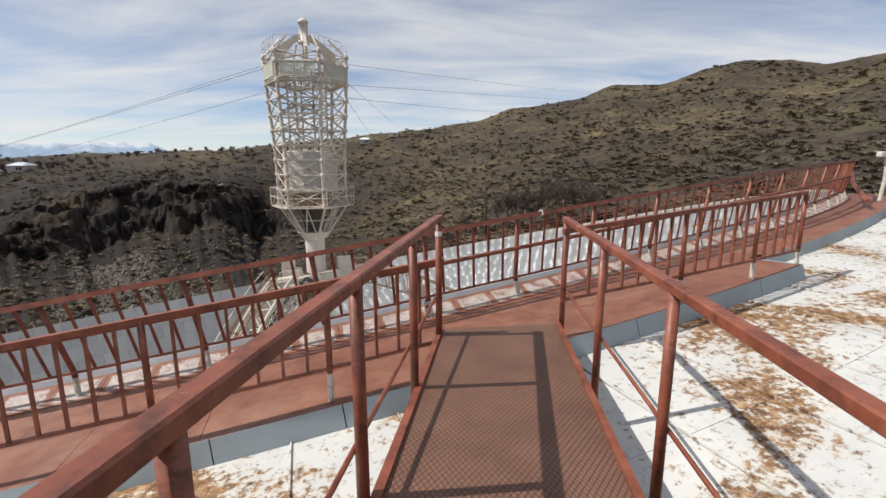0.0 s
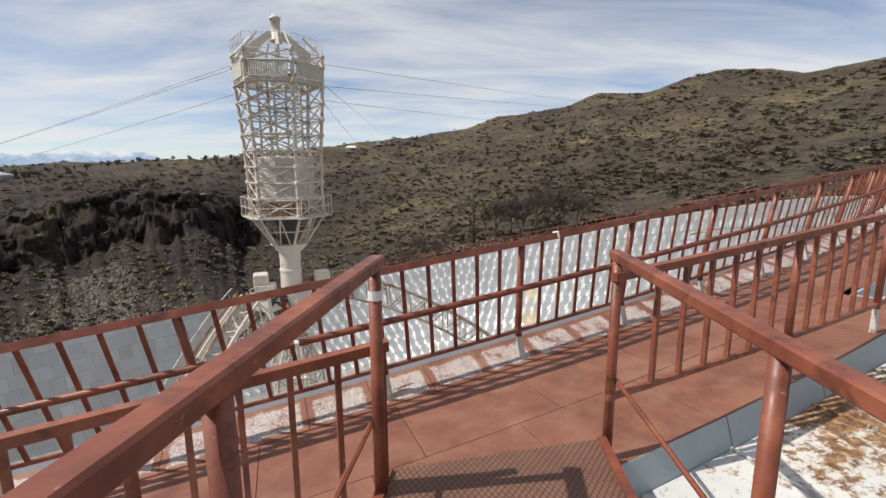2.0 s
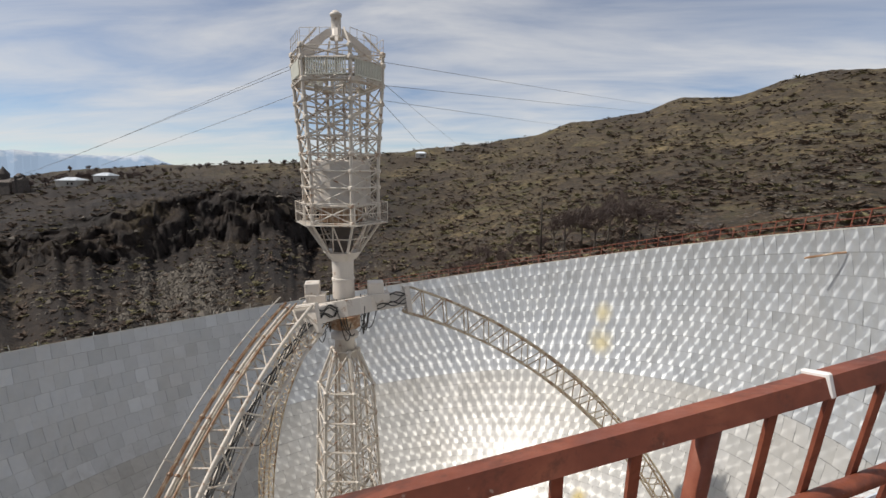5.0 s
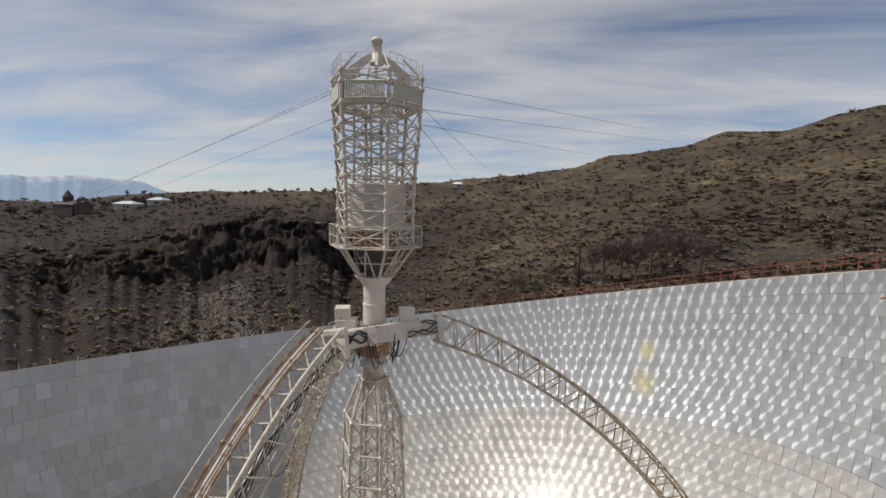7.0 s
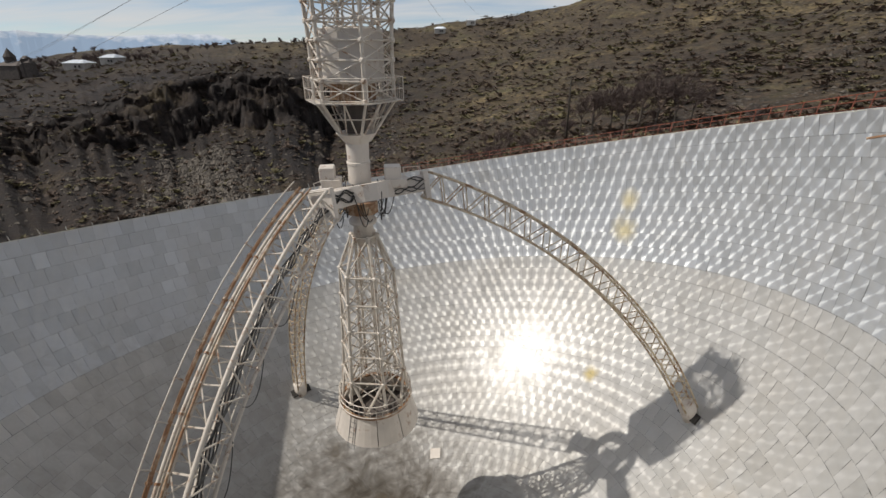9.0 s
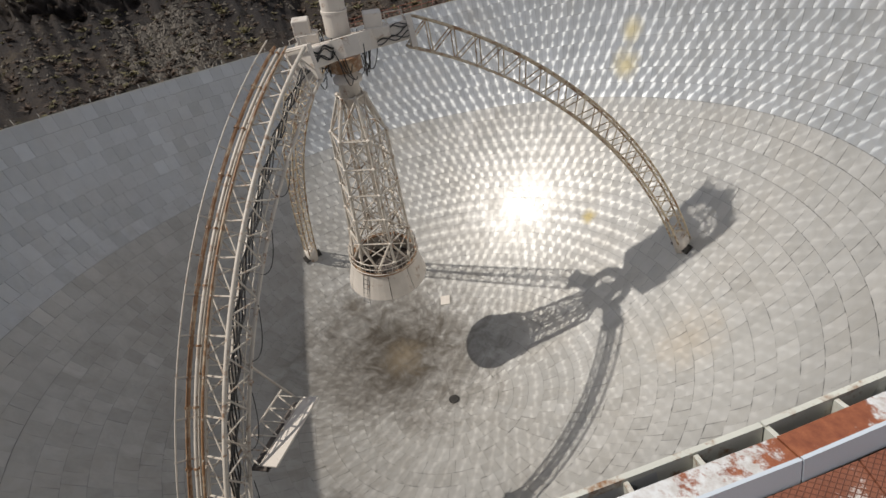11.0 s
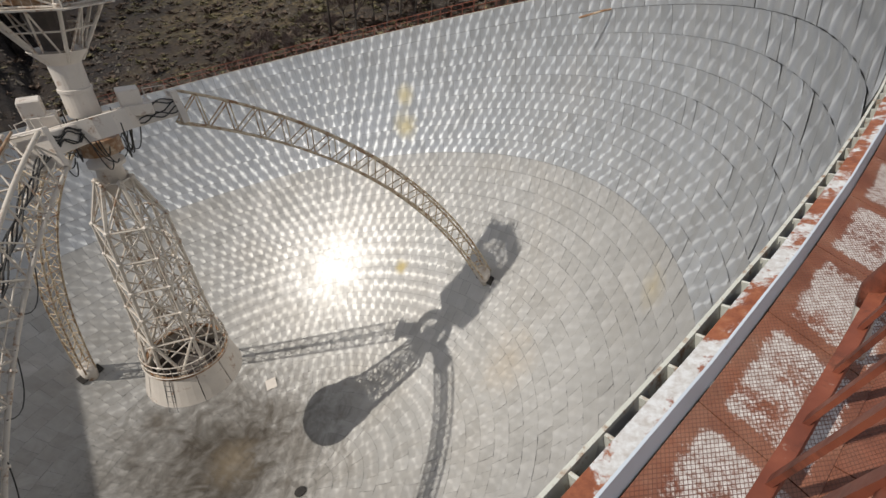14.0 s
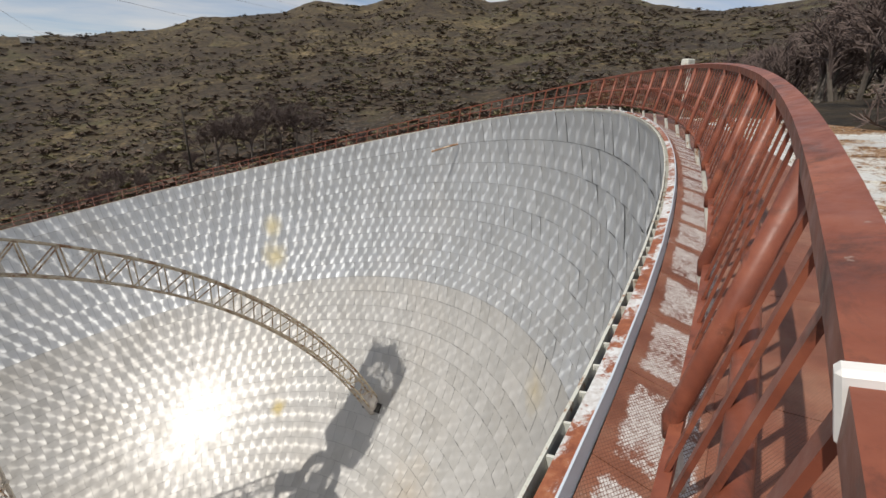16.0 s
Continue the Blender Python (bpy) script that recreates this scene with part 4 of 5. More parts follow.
def lattice(parent, levels, m, turn, r_leg, r_web, mat, cross=True):
    """A tapered lattice mast: levels of (radius, z), m corner legs."""
    rings = [ring_pts(r, z, m, turn) for r, z in levels]
    for i in range(m):
        bm = bmesh.new()
        pipe(bm, [rg[i] for rg in rings], r_leg, 6)
        part("leg", bm, mat, parent)
    for A, B in zip(rings, rings[1:]):
        for i in range(m):
            j = (i + 1) % m
            rod("ring_bar", parent, A[i], A[j], r_web, mat)
            rod("brace", parent, A[i], B[j], r_web * 0.8, mat)
            if cross:
                rod("brace", parent, A[j], B[i], r_web * 0.8, mat)
    for rg in rings:
        for p in rg:
            bm = bmesh.new()
            bmesh.ops.create_icosphere(bm, subdivisions=1, radius=r_leg * 1.9, matrix=Matrix.Translation(p))
            part("joint", bm, mat, parent)
    return rings


tower = thing("antenna_tower", "tall white lattice antenna tower rising from the hub over the dish", "tower")
T0 = radians(4)
lattice(tower, [(2.14, -3.0), (2.12, -2.05), (2.12, -1.1), (2.14, -0.2), (2.18, 0.7), (2.24, 1.6), (2.31, 2.5), (2.38, 3.4), (2.44, 4.35), (2.48, 5.4), (2.48, 5.95)], 6, T0, 0.10, 0.052, WHITE)
lattice(tower, [(1.2, 0.4), (1.2, 1.7), (1.2, 3.0), (1.2, 4.2), (1.2, 5.0)], 4, T0 + 0.5, 0.06, 0.034, WHITE, True)
bm = bmesh.new()
lathe(bm, AX, [(1.4, -2.2), (1.68, -2.15), (1.68, 0.30), (1.4, 0.36)], 20)
part("equipment_drum", bm, CREAM, tower, "white sheet-metal drum inside the lattice")
bm = bmesh.new()
lathe(bm, AX, [(1.2, -3.0), (1.2, -2.15)], 20)
part("drum_base", bm, PIPE, tower)
# funnel down to the neck
bm = bmesh.new()
up, dn = ring_pts(2.2, -3.05, 6, T0), ring_pts(0.72, -5.2, 6, T0)
for i in range(6):
    nx = (i + 1) % 6
    tube(bm, up[i], dn[i], 0.075, 6)
    half_up = up[i].lerp(up[nx], 0.5)
    tube(bm, half_up, dn[i], 0.045, 5)
    tube(bm, half_up, dn[nx], 0.045, 5)
    tube(bm, up[i].lerp(dn[i], 0.4), up[nx].lerp(dn[nx], 0.4), 0.035, 5)
part("funnel_frame", bm, WHITE, tower)
bm = bmesh.new()
lathe(bm, AX, [(0.75, -3.1), (0.6, -4.6), (0.5, -5.1)], 16)
part("funnel_core", bm, STONE, tower)
bm = bmesh.new()
lathe(bm, AX, [(1.1, -4.75), (0.63, -5.3), (0.60, -6.3), (0.66, -6.32), (0.66, -6.45), (0.62, -6.47), (0.64, -7.5)], 28)
part("neck", bm, CREAM, tower, "round white steel neck")


def gallery(z, r_in, r_out, height, sides, slats, name):
    """A platform with a railing round the tower."""
    o, i_ = ring_pts(r_out, z, sides, T0), ring_pts(r_in, z, sides, T0)
    bm = bmesh.new()
    dn = Vector((0, 0, 0.05))
    loop = [[bm.verts.new(p) for p in (o[k], i_[k], i_[k] - dn, o[k] - dn)] for k in range(sides)]
    for k in range(sides):
        A, B = loop[k], loop[(k + 1) % sides]
        for q in range(4):
            bm.faces.new((A[q], B[q], B[(q + 1) % 4], A[(q + 1) % 4]))
    g = part(name, bm, WHITE, tower)
    upv = Vector((0, 0, height))
    for k in range(sides):
        j = (k + 1) % sides
        rod("rail_post", g, o[k], o[k] + upv, 0.03, WHITE)
        for f in (1.0, 0.5):
            rod("rail", g, o[k] + upv * f, o[j] + upv * f, 0.025, WHITE)
        for s in range(1, slats):
            p = o[k].lerp(o[j], s / slats)
            rod("baluster", g, p, p + upv, 0.012 if slats < 12 else 0.03, WHITE, 4)
    return g


gallery(-3.05, 1.5, 2.64, 1.15, 6, 9, "lower_gallery")
gallery(4.38, 1.9, 2.54, 0.10, 6, 2, "mid_gallery")
gallery(5.40, 1.9, 2.55, 0.55, 6, 3, "upper_gallery")
o = ring_pts(2.57, 4.58, 6, T0)
for k in range(6):
    # a bank of upright tubes between two corner posts
    j = (k + 1) % 6
    bank = rod("tube_bank", tower, o[k].lerp(o[j], 0.10), o[k].lerp(o[j], 0.90), 0.045, GLAZE)
    rod("header", bank, o[k].lerp(o[j], 0.10) + Vector((0, 0, 0.80)), o[k].lerp(o[j], 0.90) + Vector((0, 0, 0.80)), 0.05, WHITE)
    for q in range(17):
        p = o[k].lerp(o[j], 0.12 + 0.76 * q / 16)
        rod("tube", bank, p, p + Vector((0, 0, 0.80)), 0.042, GLAZE, 6)
o = ring_pts(2.48, 5.95, 6, T0)
for k in range(6):
    w = T0 + math.pi / 3 * k
    rod("prop", tower, o[k], AX + Vector((1.45 * math.cos(w), 1.45 * math.sin(w), 7.0)), 0.06, WHITE)
for k in range(6):
    # light fence panels round the top
    j = (k + 1) % 6
    for q in range(5):
        p = o[k].lerp(o[j], q / 5)
        p = p + (p - AX).normalized() * 0.12
        if q < 4:
            n2 = o[k].lerp(o[j], (q + 1) / 5)
            n2 = n2 + (n2 - AX).normalized() * 0.12
            for dz in (0.3, 0.7):
                rod("guard_rail", tower, p + Vector((0, 0, dz)), n2 + Vector((0, 0, dz)), 0.014, WHITE)
        rod("guard_post", tower, p, p + Vector((0, 0, 0.7)), 0.016, WHITE)
# four curved plate ribs that carry the cap
for k in range(4):
    w = radians(18.9 + 90 * k)
    rd = Vector((math.cos(w), math.sin(w), 0))
    sd = Vector((-rd.y, rd.x, 0))
    bm = bmesh.new()
    outl = [(1.85, 5.3), (1.85, 6.25), (1.62, 6.42), (0.50, 7.25), (0.28, 7.3), (0.28, 6.95), (0.62, 6.72), (1.1, 6.15), (1.38, 5.3)]
    lo = [bm.verts.new(AX + rd * r + Vector((0, 0, z)) - sd * 0.08) for r, z in outl]
    hi = [bm.verts.new(AX + rd * r + Vector((0, 0, z)) + sd * 0.08) for r, z in outl]
    bm.faces.new(lo[::-1])
    bm.faces.new(hi)
    for i in range(len(outl)):
        j = (i + 1) % len(outl)
        bm.faces.new((lo[i], lo[j], hi[j], hi[i]))
    part("cap_rib", bm, CREAM, tower)
bm = bmesh.new()
lathe(bm, AX, [(0.36, 6.75), (0.36, 6.9), (0.26, 6.92), (0.26, 7.9), (0.31, 7.92), (0.31, 8.06), (0.24, 8.08), (0.15, 8.2), (0.02, 8.25)], 20)
part("top_cap", bm, CREAM, tower, "small white cylinder cap with a domed lid", True)

# ---------------------------------------------------------------- hub
hub = thing("support_hub", "white steel hub beam ring carried by three curved legs", "hub")
bm = bmesh.new()
lathe(bm, C, [(1.5, -0.72), (2.0, -0.68), (2.0, 0.24), (1.5, 0.26), (1.5, -0.72)], 16, N, False)
part("hub_ring", bm, CREAM, hub)
LEGS = [(85.7, RUSTY), (-33.4, WHITE), (-152.4, RUSTY)]
for turn, _ in LEGS:
    bm = bmesh.new()
    side = (dp(1, turn + 90, 0) - C)
    box(bm, dp(2.75, turn, -0.27), (dp(1.15, turn, 0) - C), side * 0.6, N * 0.46, 0.05)
    box(bm, dp(3.75, turn, -0.36), (dp(0.16, turn, 0) - C), side * 0.72, N * 0.78, 0.03)
    part("arm", bm, CREAM, hub)
    for s in (-1, 1):
        bm = bmesh.new()
        pipe(bm, [dp(2.6, turn, 0.15) + side * 0.5 * s, dp(2.6, turn, 0.8) + side * 0.5 * s, dp(3.5, turn, 0.72) + side * 0.5 * s, dp(3.5, turn, 0.15) + side * 0.5 * s], 0.025, 5)
        part("arm_rail", bm, WHITE, hub)
for nm, lat, dz, sx in (("winch_box", -1.75, 0.0, 0.42), ("motor_box", 1.85, -0.1, 0.46)):
    bm = bmesh.new()
    rt = Vector((0.95, 0.31, 0))
    fw = Vector((-0.31, 0.95, 0))
    c0 = AX + rt * lat + Vector((0, 0, -6.95 + dz))
    box(bm, c0, rt * sx, fw * 0.45, Vector((0, 0, 0.42)), 0.05)
    box(bm, c0 + Vector((0.2, 0, -0.5)), rt * sx * 1.3, fw * 0.5, Vector((0, 0, 0.25)), 0.03)
    part(nm, bm, CREAM, hub, "white sheet-metal machine box")
bm = bmesh.new()
lathe(bm, AX, [(0.62, -8.6), (0.62, -9.6), (0.8, -9.7), (0.8, -9.9), (0.55, -10.0), (0.7, -11.2)], 24)
part("shaft", bm, CREAM, hub, smooth=True)
bm = bmesh.new()
lathe(bm, AX, [(0.95, -8.55), (0.95, -9.25)], 12)
part("bearing", bm, PIPE, hub)
rc = random.Random(9)
for i in range(30):
    w0 = rc.uniform(0, 6.28)
    r0 = rc.uniform(0.9, 2.4)
    a = AX + Vector((r0 * math.cos(w0), r0 * math.sin(w0), rc.uniform(-7.6, -7.3)))
    b = AX + Vector((1.2 * math.cos(w0 + 0.5), 1.2 * math.sin(w0 + 0.5), rc.uniform(-9.6, -8.6)))
    drop = rc.uniform(0.3, 1.5)
    bm = bmesh.new()
    pipe(bm, [a.lerp(b, s) - Vector((0, 0, drop * 4 * s * (1 - s))) for s in [k / 8 for k in range(9)]], 0.028, 5)
    part("hanging_cable", bm, CABLE, hub, "black hanging cable")
for turn, _ in LEGS:
    side = (dp(1, turn + 90, 0) - C)
    for q in range(11):
        sg = -1 if q % 2 else 1
        y0, ph = rc.uniform(-0.5, 0.15), rc.uniform(0, 6)
        bm = bmesh.new()
        pipe(bm, [dp(1.0 + 2.9 * k / 14, turn, y0 + 0.14 * math.sin(k * 0.9 + ph) - 0.12 * math.sin(math.pi * k / 14)) + side * sg * (0.64 + 0.05 * rc.random()) for k in range(15)], 0.03, 5)
        part("cable", bm, CABLE, hub, "black cable along the arm")

# ---------------------------------------------------------------- hanging feed tower with the cone mirror
feed = thing("feed_tower", "white lattice tower hanging from the hub with a cone mirror housing", "tower")
lattice(feed, [(0.78, -10.7), (1.66, -12.9), (1.74, -14.7), (1.83, -16.5), (1.92, -18.3), (2.05, -20.2), (2.25, -21.7)], 6, T0, 0.095, 0.06, WHITE)
lattice(feed, [(0.6, -10.7), (0.8, -13.2), (0.85, -15.4), (0.9, -17.6), (0.95, -20.2), (1.3, -21.9)], 5, T0 + 0.2, 0.05, 0.03, WHITE)
for k in range(6):
    bm = bmesh.new()
    w = T0 + math.pi / 3 * k
    a = AX + Vector((2.0 * math.cos(w), 2.0 * math.sin(w), -20.2))
    b = AX + Vector((2.3 * math.cos(w + 0.55), 2.3 * math.sin(w + 0.55), -22.3))
    c3 = AX + Vector((2.3 * math.cos(w - 0.55), 2.3 * math.sin(w - 0.55), -22.3))
    tube(bm, a, b, 0.09, 7)
    tube(bm, a, c3, 0.09, 7)
    part("raker", bm, WHITE, feed)
bm = bmesh.new()
for z, r in ((-21.6, 2.38), (-22.0, 2.42), (-22.4, 2.46)):
    pipe(bm, ring_pts(r, z, 40), 0.04, 5, True)
for p in ring_pts(2.42, -21.6, 40):
    tube(bm, p, p - Vector((0, 0, 0.8)), 0.022, 4)
part("ring_rail", bm, WHITE, feed)
bm = bmesh.new()
lathe(bm, AX, [(2.2, -22.5), (2.42, -22.48), (2.42, -22.62), (2.2, -22.64), (2.2, -22.5)], 40, caps=False)
part("ring_beam", bm, PIPE, feed, "rust-brown ring beam")
for k in range(10):
    bm = bmesh.new()
    w0, w1 = 2 * math.pi * k / 10 + 0.01, 2 * math.pi * (k + 1) / 10 - 0.01
    col = []
    for s in range(5):
        w = w0 + (w1 - w0) * s / 4
        col.append([bm.verts.new(AX + Vector((r * math.cos(w), r * math.sin(w), z))) for r, z in ((2.38, -22.62), (2.88, -24.45), (2.84, -24.5), (2.33, -22.66))])
    for A, B in zip(col, col[1:]):
        for i in range(4):
            bm.faces.new((A[i], A[(i + 1) % 4], B[(i + 1) % 4], B[i]))
    part("skirt_sheet", bm, CREAM, feed, smooth=False)
bm = bmesh.new()
lathe(bm, AX, [(2.80, -24.4), (2.80, -24.3), (0.3, -23.8)], 40)
part("mirror", bm, STONE, feed)
bm = bmesh.new()
w = math.atan2(-0.93, 0.0) - 0.35
for s in (-0.09, 0.09):
    tube(bm, AX + Vector((2.42 * math.cos(w + s), 2.42 * math.sin(w + s), -22.6)), AX + Vector((2.95 * math.cos(w + s), 2.95 * math.sin(w + s), -24.8)), 0.018, 4)
for k in range(7):
    r, z = 2.42 + 0.53 * k / 6, -22.6 - 2.2 * k / 6
    tube(bm, AX + Vector((r * math.cos(w - 0.09), r * math.sin(w - 0.09), z)), AX + Vector((r * math.cos(w + 0.09), r * math.sin(w + 0.09), z)), 0.014, 4)
part("ladder", bm, WIRE, feed, "thin grey steel ladder")

# ---------------------------------------------------------------- three curved legs
# circle through three points of the leg's centre line in its own plane (rho, h)
P1, P2, P3 = Vector((3.7, -0.38)), Vector((13.65, -8.1)), Vector((19.1, -18.3))


def circle3(a, b, c):
    ax_, ay, bx, by, cx, cy = a.x, a.y, b.x, b.y, c.x, c.y
    dd = 2 * (ax_ * (by - cy) + bx * (cy - ay) + cx * (ay - by))
    ux = ((ax_ ** 2 + ay ** 2) * (by - cy) + (bx ** 2 + by ** 2) * (cy - ay) + (cx ** 2 + cy ** 2) * (ay - by)) / dd
    uy = ((ax_ ** 2 + ay ** 2) * (cx - bx) + (bx ** 2 + by ** 2) * (ax_ - cx) + (cx ** 2 + cy ** 2) * (bx - ax_)) / dd
    return Vector((ux, uy))


LC = circle3(P1, P2, P3)
LR = (P1 - LC).length
LA0 = math.atan2(P1.y - LC.y, P1.x - LC.x)
LA1 = math.atan2(P3.y - LC.y, P3.x - LC.x)


def leg_pt(turn, s, out, lat):
    """A point on a leg: s from hub to foot, out along the arch's radius, lat to its side."""
    w = LA0 + (LA1 - LA0) * s
    r = LR + out
    side = dp(1, turn + 90, 0) - C
    return dp(LC.x + r * math.cos(w), turn, LC.y + r * math.sin(w)) + side * lat


BAYS = 17
tripod = thing("support_tripod", "three curved white lattice legs streaked with rust standing in the dish", "tripod")
for turn, mt in LEGS:
    leg = tripod

    def half(s):
        return 0.76 - 0.30 * s, 0.62 - 0.22 * s

    for o_s, l_s in ((1, 1), (1, -1), (-1, 1), (-1, -1)):
        bm = bmesh.new()
        pts = []
        for i in range(BAYS * 2 + 1):
            s = i / (BAYS * 2)
            ho, hl = half(s)
            pts.append(leg_pt(turn, s, ho * o_s, hl * l_s))
        pipe(bm, pts, 0.085 if mt is WHITE else 0.068, 7)
        part("chord", bm, mt, leg, smooth=True)
    for i in range(BAYS):
        s0, s1 = i / BAYS, (i + 1) / BAYS
        sm = (s0 + s1) / 2
        (o0, l0), (o1, l1), (om, lm) = half(s0), half(s1), half(sm)
        for l_s in (-1, 1):
            rod("brace", leg, leg_pt(turn, s0, -o0, l0 * l_s), leg_pt(turn, sm, om, lm * l_s), 0.038, mt)
            rod("brace", leg, leg_pt(turn, sm, om, lm * l_s), leg_pt(turn, s1, -o1, l1 * l_s), 0.038, mt)
        for o_s in (-1, 1):
            rod("brace", leg, leg_pt(turn, s0, o0 * o_s, -l0), leg_pt(turn, s1, o1 * o_s, l1), 0.03, mt)
            rod("tie", leg, leg_pt(turn, s0, o0 * o_s, -l0), leg_pt(turn, s0, o0 * o_s, l0), 0.04, mt)
    bm = bmesh.new()
    a, b = leg_pt(turn, 0.985, 0, 0), leg_pt(turn, 1.045, -0.1, 0)
    tube(bm, a, b, 0.62, 14, 0.50)
    part("foot_shoe", bm, CREAM, leg, "rounded white steel shoe", True)
    # solid dark block that paints in the shade between shoe and bowl
    bm = bmesh.new()
    fb = sph(180 - math.degrees(math.atan2(19.2, -18.85)), turn, R - 0.1)
    nn = (C - fb).normalized()
    tg = (dp(1, turn + 90, 0) - C)
    box(bm, fb, tg * 0.9, nn.cross(tg) * 0.35, nn * 0.08)
    part("foot_slot", bm, DARK, leg, "dark block standing for the shaded gap under the shoe")
    if mt is WHITE:
        for lat, out, r, m_ in ((-1.0, 1.5, 0.03, WHITE), (-0.85, 1.12, 0.08, PIPE), (-0.62, 0.98, 0.07, WHITE), (-0.25, 1.0, 0.05, PIPE), (-0.9, 0.62, 0.06, WHITE)):
            bm = bmesh.new()
            pipe(bm, [leg_pt(turn, i / 44, out - 0.2 * i / 44, lat) for i in range(45)], r, 6)
            part("pipe_run", bm, m_, leg, smooth=True)
        for i in range(1, BAYS):
            s = i / BAYS
            bm = bmesh.new()
            pipe(bm, [leg_pt(turn, s, 1.54 - 0.2 * s, -1.02), leg_pt(turn, s, 1.05 - 0.2 * s, -0.8), leg_pt(turn, s, 0.70 - 0.2 * s, -0.5), leg_pt(turn, s, 1.05 - 0.2 * s, -0.2)], 0.035, 5)
            part("pipe_bracket", bm, WHITE, leg)
        for i in range(2 * BAYS):
            s = (i + 0.5) / (2 * BAYS)
            ho, hl = half(s)
            rod("rung", leg, leg_pt(turn, s, -ho * 0.55, -hl * 0.2), leg_pt(turn, s, -ho * 0.55, hl * 0.75), 0.024, WHITE)
            rod("cross_bar", leg, leg_pt(turn, s, ho, -hl), leg_pt(turn, s, -ho, hl), 0.026, WHITE)
            for lat, out, r in ((-0.85, 1.12, 0.12), (-0.62, 0.98, 0.105)):
                if i % 3 == 0:
                    rod("flange", leg, leg_pt(turn, s - 0.0016, out - 0.2 * s, lat), leg_pt(turn, s + 0.0016, out - 0.2 * s, lat), r, PIPE, 8)
            if i % 4 == 0:
                rod("flange", leg, leg_pt(turn, s - 0.002, ho, -hl), leg_pt(turn, s + 0.002, ho, -hl), 0.13, WHITE, 8)
                rod("flange", leg, leg_pt(turn, s - 0.002, -ho, hl), leg_pt(turn, s + 0.002, -ho, hl), 0.13, WHITE, 8)
        for side_l in (-0.12, 0.45):
            bm = bmesh.new()
            pipe(bm, [leg_pt(turn, i / 60, -half(i / 60)[0] * 0.55, side_l) for i in range(61)], 0.03, 5)
            part("ladder_rail", bm, WHITE, leg)
        for q in range(5):
            bm = bmesh.new()
            pipe(bm, [leg_pt(turn, i / 60, -0.1 + 0.09 * math.sin(i * 1.3 + q), 0.0 + 0.10 * q) for i in range(61)], 0.032, 5)
            part("cable", bm, CABLE, leg, "black cable inside the leg")
        for q in range(5):
            s0 = 0.2 + 0.14 * q
            a, b = leg_pt(turn, s0, -0.6, 0.6), leg_pt(turn, s0 + 0.09, -0.55, 0.6)
            bm = bmesh.new()
            pipe(bm, [a.lerp(b, k / 8) - Vector((0, 0, 3.2 * (k / 8) * (1 - k / 8))) for k in range(9)], 0.02, 4)
            part("hanging_cable", bm, CABLE, leg)

# ---------------------------------------------------------------- guy ropes
TOPZ = 5.6
for k, (azd, el, dist, z0, w) in enumerate(((-49.5, -1.0, 330, 5.6, -1), (-50.5, -1.3, 330, 5.4, -1), (-48.0, -1.6, 300, 4.0, -1), (20.0, 6.9, 400, 5.6, 1), (21.0, 6.2, 400, 4.4, 1), (12.0, 5.0, 400, 3.6, 1), (-4.0, 2.8, 400, 4.5, 1), (-8.0, 2.2, 400, 3.4, 1))):
    a = AX + Vector((2.5 * w, 0.2, z0))
    b = EYE0 + Vector((math.sin(radians(azd)), math.cos(radians(azd)), math.tan(radians(el)))) * dist
    bm = bmesh.new()
    sag = 1.6
    pipe(bm, [a.lerp(b, s) - Vector((0, 0, sag * 4 * s * (1 - s) * 0.6)) for s in [i / 24 for i in range(25)]], [0.014 + 0.016 * i / 24 for i in range(25)], 5)
    tagged(new("guy_rope", mesh_of("guy_rope", bm, WIRE)), "thin grey steel guy rope from the tower top", "cable", "guy ropes of the tower")

# ---------------------------------------------------------------- utility pole
pole = thing("utility_pole", "dark wooden utility pole on the slope behind the dish", "pole")
bm = bmesh.new()
tube(bm, (8.4, 90.5, -16.2), (8.25, 90.5, -4.6), 0.17, 8, 0.12)
part("shaft", bm, WOODP, pole, smooth=True)


# ---------------------------------------------------------------- stones, scrub and bare trees
def ground_at(az, r):
    return Vector(land(az, r))


tg = np.random.default_rng(3)
tw_v, tw_f = [], []
for k in range(22):
    w, up = tg.uniform(0, 6.283), tg.uniform(0.05, 1.0)
    tip = np.array([math.cos(w) * math.sqrt(1.05 - up * up), math.sin(w) * math.sqrt(1.05 - up * up), up]) * tg.uniform(0.75, 1.1)
    off = np.array([-math.sin(w), math.cos(w), 0]) * 0.17
    root = tip * 0.12 - np.array([0, 0, 0.25])
    tw_v += [root, tip * 0.62 + off, tip, tip * 0.62 - off]
    tw_f.append((4 * k, 4 * k + 1, 4 * k + 2, 4 * k + 3))
TUFT_V, TUFT_F = np.array(tw_v), np.array(tw_f)
STONE_V = np.array([(0, 0, 1), (1, 0.1, 0.1), (0.2, 1, 0.0), (-0.9, 0.3, 0.15), (-0.3, -1, 0.1), (0.1, 0.0, -0.7)], float)
STONE_F = np.array([(0, 1, 2), (0, 2, 3), (0, 3, 4), (0, 4, 1), (5, 2, 1), (5, 3, 2), (5, 4, 3), (5, 1, 4)])


